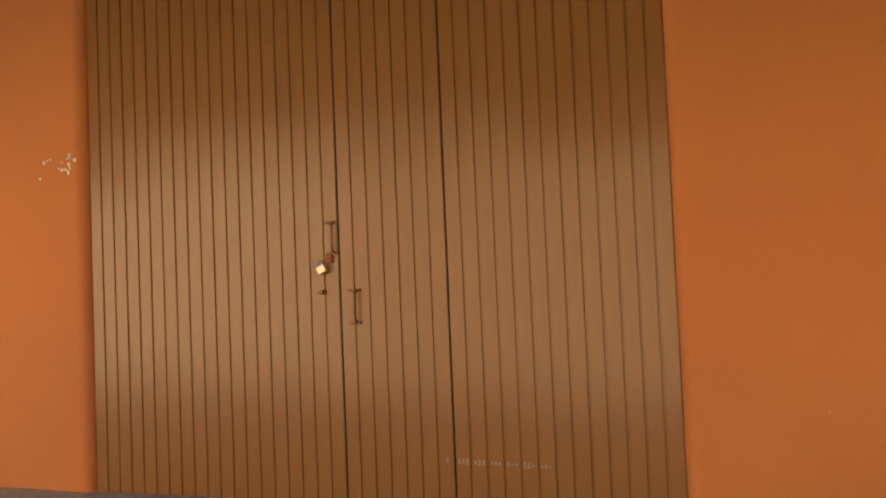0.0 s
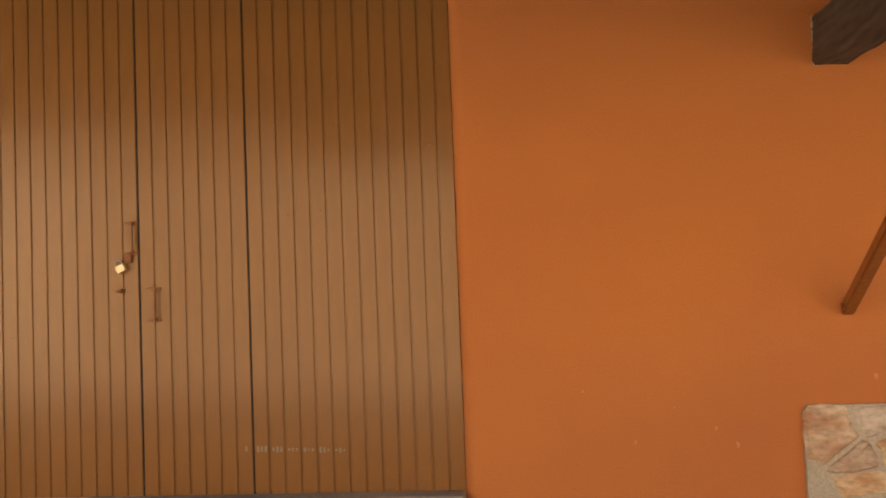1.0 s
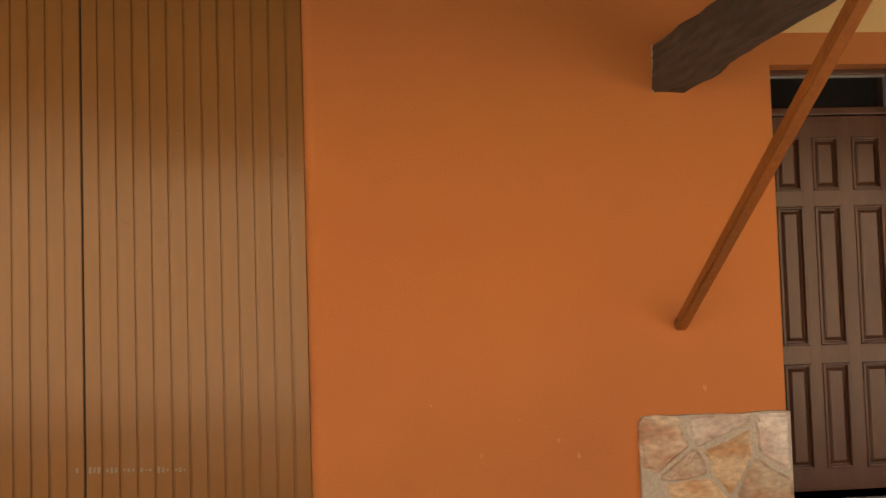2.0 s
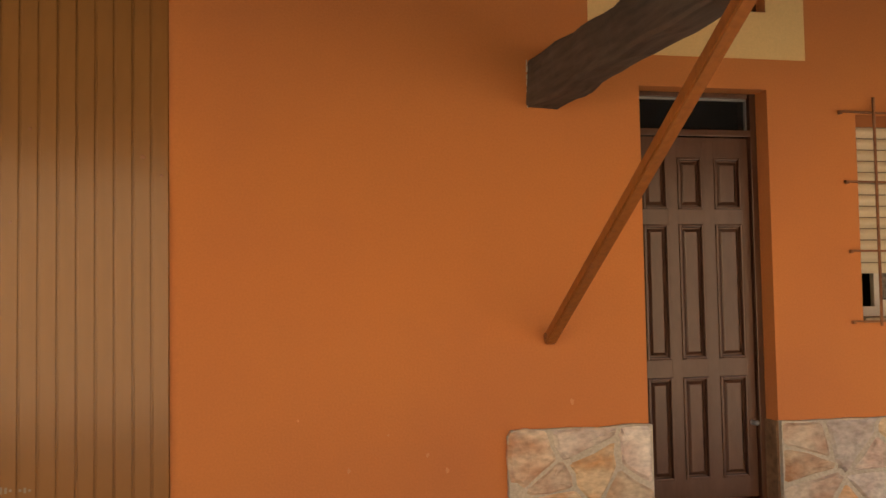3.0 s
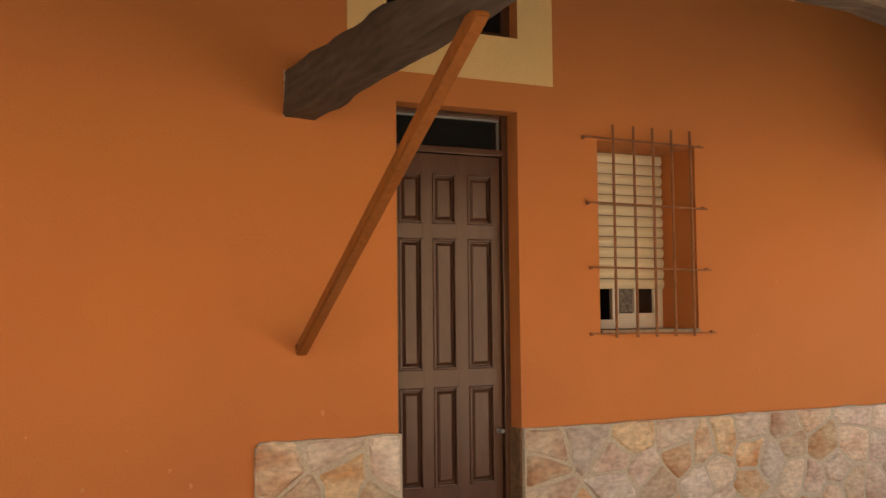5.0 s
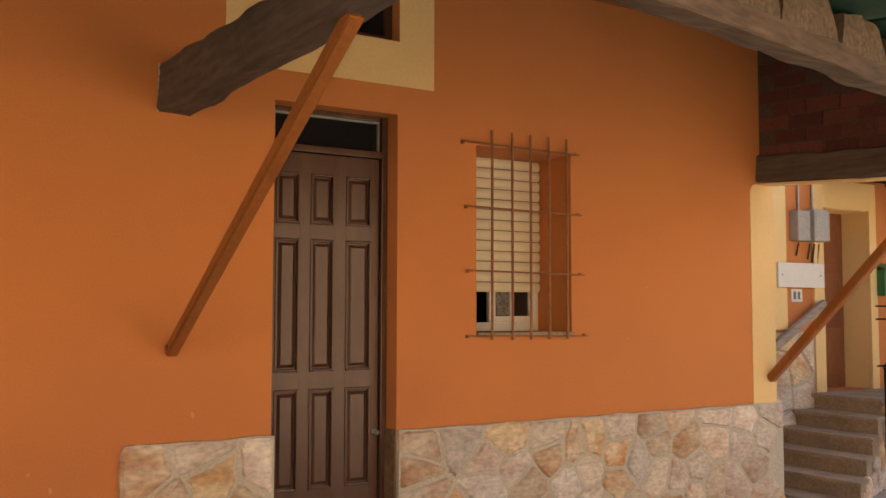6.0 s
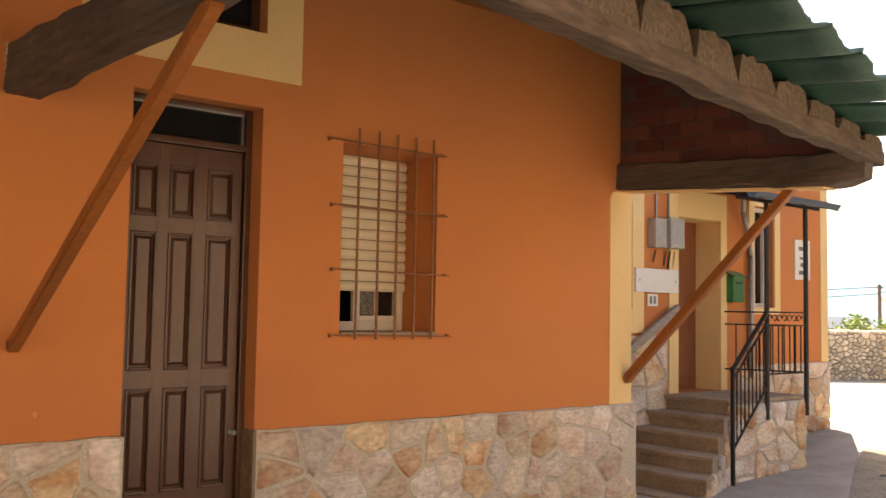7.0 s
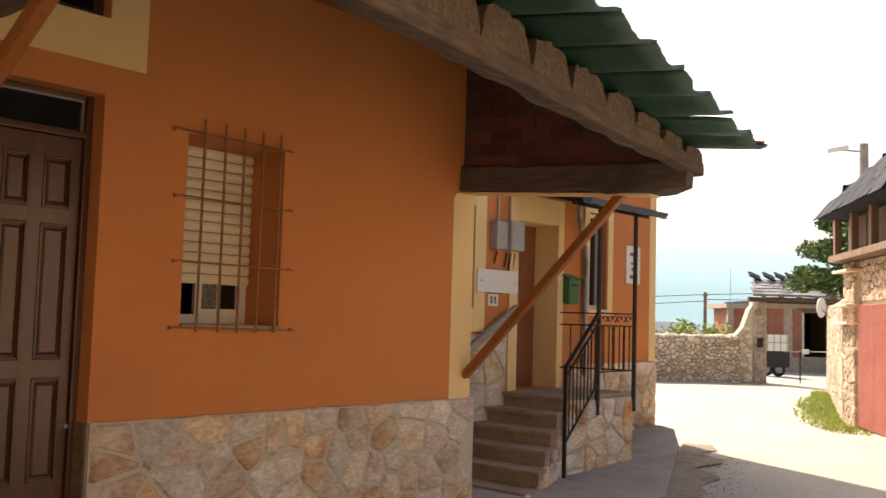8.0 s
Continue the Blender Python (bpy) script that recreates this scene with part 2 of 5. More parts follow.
def crazy_cells(x0, x1, z0, z1, size, rng, aspect=1.35, inside=None):
    """Uneven stone outlines that fill a rectangle of a wall."""
    pts = []
    nz = max(1, round((z1 - z0) / size))
    for j in range(nz):
        nx = max(1, round((x1 - x0) / (size * aspect)))
        for i in range(nx):
            pts.append(Vector((x0 + (i + 0.5 + (0.25 if j % 2 else -0.25) + rng.uniform(-0.40, 0.40)) * (x1 - x0) / nx, z0 + (j + 0.5 + rng.uniform(-0.40, 0.40)) * (z1 - z0) / nz)))
    cells = []
    pts = [q for q in pts if rng.random() > 0.17]
    for a in pts:
        if not (x0 < a.x < x1 and z0 < a.y < z1):
            continue
        poly = [Vector(c) for c in ((x0, z0), (x1, z0), (x1, z1), (x0, z1))]
        for b in pts:
            if b is not a and (b - a).length < size * 5:
                poly = clip(poly, (a + b) / 2, (b - a).normalized())
        if len(poly) >= 3:
            cells.append((a, poly))
    return cells


def stone_mesh(poly, gap, depth, rng):
    """One stone: its outline drawn in by the joint, domed and uneven in front; x and z in the wall, -y outwards."""
    c = sum(poly, Vector((0, 0))) / len(poly)
    inner = poly
    for i, a in enumerate(poly):
        e = poly[(i + 1) % len(poly)] - a
        if e.length < 1e-5:
            continue
        nrm = Vector((e.y, -e.x)).normalized()
        if (c - a).dot(nrm) > 0:
            nrm = -nrm
        inner = clip(inner, a - nrm * gap * rng.uniform(0.6, 1.4), nrm)
        if len(inner) < 3:
            return None, c
    ring = []
    for i, a in enumerate(inner):
        b = inner[(i + 1) % len(inner)]
        if (b - a).length > 0.03:
            ring += [a.lerp(b, 0.07), a.lerp(b, 0.5) + Vector((rng.uniform(-1, 1), rng.uniform(-1, 1))) * 0.012, a.lerp(b, 0.93)]
        else:
            ring.append(a.lerp(b, 0.5))
    if len(ring) < 3:
        return None, c
    bm = bmesh.new()
    o = [bm.verts.new((p.x - c.x, 0.02, p.y - c.y)) for p in ring]
    f = [bm.verts.new((p.x - c.x, -depth * 0.45 + rng.uniform(-0.003, 0.003), p.y - c.y)) for p in ring]
    t = [bm.verts.new(((p.x - c.x) * 0.84, -depth + rng.uniform(-0.005, 0.005), (p.y - c.y) * 0.84)) for p in ring]
    m = bm.verts.new((0, -depth - rng.uniform(0, 0.006), 0))
    n = len(ring)
    for i in range(n):
        j = (i + 1) % n
        bm.faces.new((o[i], o[j], f[j], f[i]))
        bm.faces.new((f[i], f[j], t[j], t[i]))
        bm.faces.new((t[i], t[j], m))
    return bm, c


def stone_face(parent, x0, x1, z0, z1, size, seed, material, place, gap=0.013, depth=0.03, top=None, name="stone", keep=None):
    """Stones as parts over a wall face. place: matrix that takes (x, out, z) into the world."""
    rng = random.Random(seed)
    for a, poly in crazy_cells(x0, x1, z0, z1, size, rng):
        if keep and not keep(a.x, a.y):
            continue
        bm, c = stone_mesh(poly, gap, depth, rng)
        if bm is None:
            continue
        ob = part(name, bm, material, parent)
        ob.matrix_local = place @ Matrix.Translation((c.x, 0, c.y))


# ---- ground ----
def ground_z(x):
    if x < -3:
        return 0.075
    if x < 9.3:
        return 0.075 - (x + 3) * 0.0508
    if x < 14:
        return -0.55 + 0.05 * min(1.0, (x - 9.3) / 2.7)
    return -0.50 - 0.17 * min(1.0, (x - 14) / 4.5)


def build_ground():
    bm = bmesh.new()
    xs = [-400, -60, -20] + [-10 + 0.5 * i for i in range(80)] + [32, 40, 60, 100, 300, 900]
    ys = [-400, -60, -25] + [-12 + 0.5 * i for i in range(60)] + [20, 30, 60, 150, 500, 900]
    grid = [[bm.verts.new((x, y, ground_z(x) + (0.012 * noise.noise(Vector((x, y, 0)) * 0.9) if -10 < x < 30 else 0) - (0.03 * max(0.0, x - 40) if x > 40 else 0))) for y in ys] for x in xs]
    for i in range(len(xs) - 1):
        for j in range(len(ys) - 1):
            bm.faces.new((grid[i][j], grid[i + 1][j], grid[i + 1][j + 1], grid[i][j + 1]))
    g = part("ground", bm, ROAD, None, smooth=True)
    tagged(g, "pale worn concrete village street in sun and shade", "road", kind="structure")


build_ground()

# ---- the near house: walls ----
GX0, GX1, GTOP = -2.985, 0.385, 3.05     # gate opening
DX0, DX1, DTOP = 2.858, 3.627, 2.295     # house door opening
WX0, WX1, WZ0, WZ1 = 4.185, 4.935, 0.995, 2.165   # barred window opening
UX0, UX1, UZ0, UZ1 = 2.80, 3.636, 2.735, 3.15     # small upper window
CORNER = 6.93
WALLTOP = 3.25
TH = 0.55
JR = 0.065                                # rounding of the gate jambs


def build_front_wall():
    """The front wall, with its openings left through it."""
    bm = bmesh.new()
    low = -0.9
    xs = sorted({-7.0, GX0 - JR, GX1 + JR, UX0, DX0, DX1, UX1, WX0, WX1, CORNER})
    zs = sorted({low, 0.0, WZ0, WZ1, DTOP, UZ0, GTOP, UZ1, WALLTOP})
    holes = [(GX0 - JR, GX1 + JR, low, GTOP), (DX0, DX1, 0.0, DTOP), (WX0, WX1, WZ0, WZ1), (UX0, UX1, UZ0, UZ1)]

    def solid(i, j):
        if not (0 <= i < len(xs) - 1 and 0 <= j < len(zs) - 1):
            return False
        cx, cz = (xs[i] + xs[i + 1]) / 2, (zs[j] + zs[j + 1]) / 2
        return not any(a < cx < b and c < cz < d for a, b, c, d in holes)

    vs = {}

    def v(x, y, z):
        return vs.setdefault((x, y, z), None) or vs.update({(x, y, z): bm.verts.new((x, y, z))}) or vs[(x, y, z)]
    for i in range(len(xs) - 1):
        for j in range(len(zs) - 1):
            if not solid(i, j):
                continue
            a, b, c, d = xs[i], xs[i + 1], zs[j], zs[j + 1]
            bm.faces.new((v(a, 0, c), v(b, 0, c), v(b, 0, d), v(a, 0, d)))
            bm.faces.new((v(a, TH, d), v(b, TH, d), v(b, TH, c), v(a, TH, c)))
            if not solid(i - 1, j):
                bm.faces.new((v(a, 0, c), v(a, 0, d), v(a, TH, d), v(a, TH, c)))
            if not solid(i + 1, j):
                bm.faces.new((v(b, 0, d), v(b, 0, c), v(b, TH, c), v(b, TH, d)))
            if not solid(i, j - 1):
                bm.faces.new((v(a, 0, c), v(a, TH, c), v(b, TH, c), v(b, 0, c)))
            if not solid(i, j + 1):
                bm.faces.new((v(a, 0, d), v(b, 0, d), v(b, TH, d), v(a, TH, d)))
    w = part("wall_front", bm, ORANGE)
    tagged(w, "orange rendered house wall with door and window openings", "wall", kind="structure")
    return w


front = build_front_wall()


def build_jambs():
    """Rounded plaster arrises that turn in to the gate."""
    for xg, sgn in ((GX0, -1), (GX1, 1)):
        bm = bmesh.new()
        curve = [(xg + sgn * JR * (1 - math.sin(a)), JR * (1 - math.cos(a))) for a in [i * math.pi / 20 for i in range(11)]]
        prism(bm, curve + [(xg, 0.25), (xg + sgn * JR, 0.25)], -0.9, GTOP, axis="z")
        part("jamb", bm, ORANGE, front, "rounded plaster edge beside the gate")


build_jambs()


def build_closing_walls():
    for name, a in (("wall_side", (CORNER - 0.4, CORNER, TH, 8.0, -0.9, WALLTOP)), ("wall_far_side", (-7.0, -6.6, TH, 8.0, -0.9, WALLTOP)), ("wall_back", (-6.6, CORNER - 0.4, 7.6, 8.0, -0.9, WALLTOP))):
        w = part(name, boxed(*a), ORANGE)
        tagged(w, "orange rendered side of the house", "wall", kind="structure")
    f = part("floor", boxed(-6.6, CORNER - 0.4, TH, 7.6, -0.25, -0.02), CONCRETE)
    tagged(f, "plain concrete floor inside the house", "floor", kind="structure")
    # added partition keeps the inside dark, the unlit room painted near-black
    p = part("wall_inner", boxed(-6.6, CORNER - 0.4, 1.6, 1.7, -0.02, WALLTOP), DARK)
    tagged(p, "added near-black partition behind the openings", "wall", kind="structure")


build_closing_walls()


def build_opposite():
    """Unseen plain walls added across the street, behind the walker, to bounce light."""
    w = part("bounce_wall", boxed(-6.0, 9.0, -9.6, -9.2, -0.8, 4.3), OPPOSITE)
    tagged(w, "unseen plain ochre wall added across the street to bounce light", "wall", kind="structure")
    w = part("bounce_wall_end", boxed(-22.0, -6.0, -9.6, -9.25, -0.8, 4.3), CREAM_WALL)
    tagged(w, "unseen plain cream wall added across the street to bounce light", "wall", kind="structure")


build_opposite()


def build_wall_trim():
    # yellow corner band, with a rounded upper corner
    bm = bmesh.new()
    x0, x1, zt, r = 6.672, CORNER, 2.10, 0.07
    outline = [(x0, 0.44), (x1, 0.44), (x1, zt)] + [(x0 + r - r * math.sin(a), zt - r + r * math.cos(a)) for a in [i * math.pi / 12 for i in range(7)]]
    prism(bm, outline, -0.004, 0.0)
    box(bm, x1, x1 + 0.004, 0.0, 0.25, 0.44, zt)
    t = part("trim_corner", bm, YELLOW)
    tagged(t, "yellow painted band on the house corner", "trim", kind="structure")
    # yellow surround of the small upper window
    bm = bmesh.new()
    X0, X1, Z0, Z1 = 2.572, 3.875, 2.467, 3.2
    box(bm, X0, X1, -0.004, 0.0, Z0, UZ0)
    box(bm, X0, UX0, -0.004, 0.0, UZ0, Z1)
    box(bm, UX1, X1, -0.004, 0.0, UZ0, Z1)
    t = part("trim_upper_window", bm, YELLOW)
    tagged(t, "pale yellow painted window surround with hairline cracks", "trim", kind="structure")
    bm = bmesh.new()
    box(bm, UX0, UX1, 0.12, 0.16, UZ0, UZ1)
    w = thing("window_upper", "small dark window above the house door", "window", kind="structure")
    part("pane", bm, GLASS_DARK, w)
    bm = bmesh.new()
    for a in ((UX0, UX0 + 0.05, UZ0, UZ1), (UX1 - 0.05, UX1, UZ0, UZ1), (UX0 + 0.05, UX1 - 0.05, UZ0, UZ0 + 0.05)):
        box(bm, a[0], a[1], 0.09, 0.12, a[2], a[3], 0.004)
    part("frame", bm, BROWN, w)


build_wall_trim()

# ---- stone dado ----
OUT = Matrix.Identity(4)


def build_dado():
    for nm, x0, x1, top, seed in (("dado_short", 2.062, DX0 + 0.012, 0.465, 4), ("dado_long", DX1 - 0.006, CORNER + 0.03, 0.445, 11)):
        bm = bmesh.new()
        m = 40
        xa, xb = x0 + 0.006, x1 - 0.004
        edge = [(xa + (xb - xa) * i / m, top + 0.010 * noise.noise(Vector((xa + (xb - xa) * i / m * 5, seed, 0))) - (0.03 if i == 0 and seed == 4 else 0)) for i in range(m + 1)]
        prism(bm, [(xb, -0.9), (xa, -0.9)] + edge, -0.033, 0.0)
        d = part(nm, bm, MORTAR)
        tagged(d, "irregular pinkish stone cladding along the wall foot", "stone cladding", kind="structure")
        stone_face(d, x0, x1, ground_z(x1) - 0.15, top + 0.004, 0.185, seed, STONE, Matrix.Translation((0, -0.022, 0)), gap=0.011, depth=0.026)
    # cladding turns into the door reveal and round the corner
    d = part("dado_reveal", boxed(DX1 - 0.012, DX1, 0.002, 0.14, 0.0, 0.445), mat("brown_facing", (0.17, 0.095, 0.05), 0.8, var=0.3, big=6, fine=30, bump=0.5, second=(0.30, 0.20, 0.12), mix=0.6))
    tagged(d, "brown stone facing inside the door reveal", "stone cladding", kind="structure")
    d = part("dado_corner", boxed(CORNER, CORNER + 0.022, 0.0, 1.5, -0.9, 0.435), MORTAR)
    tagged(d, "stone cladding round the house corner", "stone cladding", kind="structure")
    stone_face(d, 0.0, 1.5, -0.75, 0.44, 0.17, 21, STONE, Matrix.Translation((CORNER + 0.02, 0, 0)) @ pose(0, 0, 0, 0, 0, 90), depth=0.022)


build_dado()


# ---- ribbed gate ----
def build_gate():
    g = thing("garage_gate", "tan painted metal gate of narrow vertical slats, padlocked", "gate", (0, 0.05, 0))
    bm = boxed(GX0, GX1, 0.0085, 0.04, -0.12, GTOP)
    part("backing", bm, TAN, g)
    P = 0.0865
    n = 39
    x_first = -2.94 - 0.040
    bm = bmesh.new()
    w, d, r = P - 0.009, 0.020, 0.004
    prof = [(0, d), (0.0, r), (r * 0.4, r * 0.3), (r, 0), (w - r, 0), (w - r * 0.4, r * 0.3), (w, r), (w, d)]
    prism(bm, prof, -0.12, GTOP, axis="z")
    me = mesh("slat", bm, TAN)
    for i in range(n):
        s = new("slat", me)
        s.parent = g
        s.location = (x_first + i * P, 0.002 * noise.noise(Vector((i * 0.7, 0, 0))), 0)
    # dark joints between the leaves
    for i in (19, 26):
        xs = x_first + i * P
        part("leaf_joint", boxed(xs - 0.0078, xs - 0.0012, 0.003, 0.008, -0.1, GTOP), DARK, g, "dark joint between the gate leaves")
    # handles
    def handle(x, z, h):
        bm = bmesh.new()
        for zz in (z, z + h):
            box(bm, x - 0.045, x + 0.025, -0.012, 0.002, zz - 0.008, zz + 0.008, 0.003)
        tube(bm, (x, -0.008, z), (x, -0.030, z + 0.02), 0.007)
        tube(bm, (x, -0.030, z + 0.02), (x, -0.030, z + h - 0.02), 0.007)
        tube(bm, (x, -0.030, z + h - 0.02), (x, -0.008, z + h), 0.007)
        part("pull_handle", bm, RUST, g, "rust-brown bar handle")
    handle(-1.365, 1.365, 0.165)
    handle(-1.245, 1.0, 0.17)
    bm = bmesh.new()
    tube(bm, (-1.44, -0.03, 1.165), (-1.44, 0.004, 1.165), 0.012)
    box(bm, -1.47, -1.42, -0.012, 0.0, 1.155, 1.172, 0.003)
    part("bolt", bm, RUST, g, "small rusty bolt")
    bm = bmesh.new()
    box(bm, -1.41, -1.375, -0.02, 0.002, 1.315, 1.365, 0.003)
    part("hasp", bm, RUST, g)
    # faded smear of old lettering, low down
    bm = bmesh.new()
    rng = random.Random(5)
    for k in range(26):
        x = -0.78 + k * 0.021
        h = rng.uniform(0.008, 0.035)
        zc = 0.305 - 0.02 * k / 26
        cell = (x - x_first) % P
        if cell > P - 0.03:
            continue
        box(bm, x, x + 0.012, -0.0012, 0.0006, zc - h / 2, zc + h / 2)
    tagged(part("faded_lettering", bm, mat("faded_lettering", (0.27, 0.205, 0.14), 0.6, bump=0.0), g, "worn grey lettering that cannot be read"), kind="stuff")
    # scuffs and rust spots on the slats
    for x, z, s in ((0.30, 1.87, 0.014), (-0.62, 1.52, 0.009), (-0.55, 1.53, 0.012), (-0.30, 1.55, 0.009), (-2.47, 1.6, 0.010), (-2.05, 0.93, 0.010), (-0.72, 0.92, 0.009), (-1.02, 1.37, 0.008), (-0.25, 2.0, 0.010), (-2.9, 1.55, 0.009), (-2.55, 0.75, 0.008), (0.31, 1.78, 0.008)):
        i = round((x - x_first) / P - 0.5)
        xc = x_first + (i + 0.5) * P
        bm = bmesh.new()
        bmesh.ops.create_uvsphere(bm, u_segments=8, v_segments=5, radius=s)
        for v in bm.verts:
            v.co = Vector((v.co.x + xc, v.co.y * 0.15, v.co.z * 0.8 + z))
        part("rust_spot", bm, RUST, g)


build_gate()


def build_padlock():
    p = thing("padlock", "brass padlock hanging on the gate hasp", "padlock", (-1.43, 0.022, 1.285))
    p.rotation_euler = (0, radians(-28), 0)
    part("body", boxed(-0.026, 0.026, -0.014, 0.008, -0.022, 0.022, bevel=0.005), BRASS, p)
    bm = bmesh.new()
    prev = None
    for i in range(9):
        a = math.pi * i / 8
        q = (0.018 * math.cos(a), 0, 0.03 + 0.022 * math.sin(a))
        if prev:
            tube(bm, prev, q, 0.004, 8)
        prev = q
    tube(bm, (0.018, 0, 0.015), (0.018, 0, 0.032), 0.004, 8)
    tube(bm, (-0.018, 0, 0.015), (-0.018, 0, 0.032), 0.004, 8)
    part("shackle", bm, GREY_METAL, p, "steel shackle")


build_padlock()


def build_gate_sill():
    t = part("gate_threshold", boxed(-4.2, GX1, -0.10, 0.05, -0.2, 0.070, bevel=0.012), CONCRETE)
    tagged(t, "dark worn concrete strip under the gate", "threshold", kind="structure")


build_gate_sill()


# ---- house door ----
def build_house_door():
    y = 0.14
    d = thing("door_1", "dark brown panelled house door with a glazed transom", "door", kind="structure")
    bm = bmesh.new()
    for a in ((DX0, DX0 + 0.05, 0.0, DTOP), (DX1 - 0.04, DX1, 0.0, DTOP), (DX0 + 0.05, DX1 - 0.04, 2.045, 2.085), (DX0 + 0.05, DX1 - 0.05, DTOP - 0.03, DTOP)):
        box(bm, a[0], a[1], y - 0.02, y + 0.06, a[2], a[3], 0.005)
    part("frame", bm, BROWN, d)
    part("transom_pane", boxed(DX0 + 0.05, DX1 - 0.05, y + 0.02, y + 0.03, 2.085, DTOP - 0.03), GLASS_DARK, d, "dark transom glass")
    bm = bmesh.new()
    for a in ((DX0 + 0.05, DX1 - 0.05, 2.256, 2.265), (DX1 - 0.058, DX1 - 0.05, 2.085, 2.256), (DX0 + 0.05, DX0 + 0.056, 2.085, 2.256)):
        box(bm, a[0], a[1], y - 0.004, y + 0.02, a[2], a[3], 0.002)
    part("glazing_bead", bm, GREY_METAL, d, "pale metal bead round the glass")
    leaf = part("leaf", boxed(DX0 + 0.05, DX1 - 0.05, y + 0.022, y + 0.045, 0.01, 2.04), BROWN, d)
    lx0, lx1 = DX0 + 0.05, DX1 - 0.05
    cols = ((2.925, 3.075), (3.137, 3.29), (3.362, 3.53))
    rows = ((0.125, 0.690), (0.790, 1.545), (1.632, 1.925))
    bm = bmesh.new()
    edges_x = [lx0] + [v for c in cols for v in c] + [lx1]
    for i in range(0, len(edges_x), 2):
        box(bm, edges_x[i], edges_x[i + 1], y, y + 0.022, 0.01, 2.04, 0.003)
    zr = [0.01] + [v for r in rows for v in r] + [2.04]
    for c in cols:
        for i in range(0, len(zr), 2):
            box(bm, c[0] - 0.002, c[1] + 0.002, y + 0.001, y + 0.022, zr[i], zr[i + 1], 0.002)
    part("rails_and_stiles", bm, BROWN, leaf)
    for c in cols:
        for r in rows:
            bm = bmesh.new()
            x0, x1, z0, z1 = c[0], c[1], r[0], r[1]
            # moulding round the panel, standing proud of the rails
            for a in ((x0, x0 + 0.016, z0, z1), (x1 - 0.016, x1, z0, z1), (x0 + 0.016, x1 - 0.016, z0, z0 + 0.016), (x0 + 0.016, x1 - 0.016, z1 - 0.016, z1)):
                box(bm, a[0], a[1], y - 0.008, y + 0.02, a[2], a[3], 0.006)
            i0, i1, j0, j1 = x0 + 0.024, x1 - 0.024, z0 + 0.024, z1 - 0.024
            m = 0.018
            o = [bm.verts.new((x, y + 0.020, z)) for x, z in ((i0, j0), (i1, j0), (i1, j1), (i0, j1))]
            t = [bm.verts.new((x, y + 0.006, z)) for x, z in ((i0 + m, j0 + m), (i1 - m, j0 + m), (i1 - m, j1 - m), (i0 + m, j1 - m))]
            for k in range(4):
                bm.faces.new((o[k], o[(k + 1) % 4], t[(k + 1) % 4], t[k]))
            bm.faces.new(t)
            part("panel", bm, BROWN, leaf)
    bm = bmesh.new()
    tube(bm, (3.553, y - 0.004, 0.425), (3.553, y + 0.002, 0.425), 0.016, 14)
    tube(bm, (3.553, y - 0.035, 0.425), (3.553, y - 0.004, 0.425), 0.008, 10)
    bmesh.ops.create_uvsphere(bm, u_segments=12, v_segments=8, radius=0.016, matrix=Matrix.Translation((3.553, y - 0.04, 0.425)))
    part("knob", bm, GREY_METAL, leaf, "small metal knob", smooth=True)
    s = part("door_sill", boxed(DX0 - 0.0, DX1 - 0.014, -0.06, 0.2, -0.2, 0.0, bevel=0.01), CONCRETE)
    tagged(s, "worn grey stone door sill", "sill", kind="structure")


build_house_door()


# ---- barred window ----
def build_window():
    w = thing("window_1", "barred window with a half-lowered cream roller shutter", "window", kind="structure")
    y = 0.34
    # the backing's darker cream paints the shade in the slat gaps
    sh = part("roller_shutter", boxed(WX0, WX1, y + 0.014, y + 0.02, 1.265, WZ1), SHADED_CREAM, w, "cream plastic roller shutter, partly lowered")
    n, zb = 13, 1.262
    hgt = (WZ1 - zb) / n
    bm = bmesh.new()
    prof = [(y + 0.012, 0.0)] + [(y + 0.004 - 0.014 * math.sin(math.pi * t), t * hgt * 0.88) for t in (0.0, 0.2, 0.4, 0.6, 0.8, 1.0)] + [(y + 0.012, hgt * 0.88)]
    prism(bm, prof, WX0 + 0.006, WX1 - 0.006, axis="x")
    me = mesh("slat", bm, CREAM)
    for i in range(n):
        s = new("slat", me)
        s.parent = sh
        s.location = (0, 0, zb + i * hgt)
    # sliding sash below the shutter
    fr = bmesh.new()
    for a in ((WX0, WX1, 1.0, 1.06), (4.53, 4.58, 1.06, 1.27), (4.703, 4.726, 1.06, 1.27), (4.58, 4.885, 1.06, 1.10), (4.863, 4.885, 1.10, 1.27)):
        box(fr, a[0], a[1], y + 0.022, y + 0.06, a[2], a[3], 0.004)
    box(fr, WX1 - 0.05, WX1, y + 0.02, y + 0.06, 1.0, WZ1, 0.004)
    part("frame", fr, ALU, w, "white aluminium sliding frame")
    part("pane", boxed(4.58, 4.863, y + 0.045, y + 0.05, 1.10, 1.27), GLASS_DARK, w)
    bm = bmesh.new()
    box(bm, 4.583, 4.70, y + 0.036, y + 0.042, 1.105, 1.265)
    part("curtain", bm, mat("grey_curtain", (0.16, 0.145, 0.125), 0.9, var=0.5, big=20, fine=60, bump=0.3), w, "grey patterned curtain behind the glass")
    part("sill", boxed(WX0 + 0.001, WX1 - 0.001, -0.02, y + 0.05, WZ0 - 0.02, WZ0 + 0.006, bevel=0.004), STEPSTONE, w)


build_window()


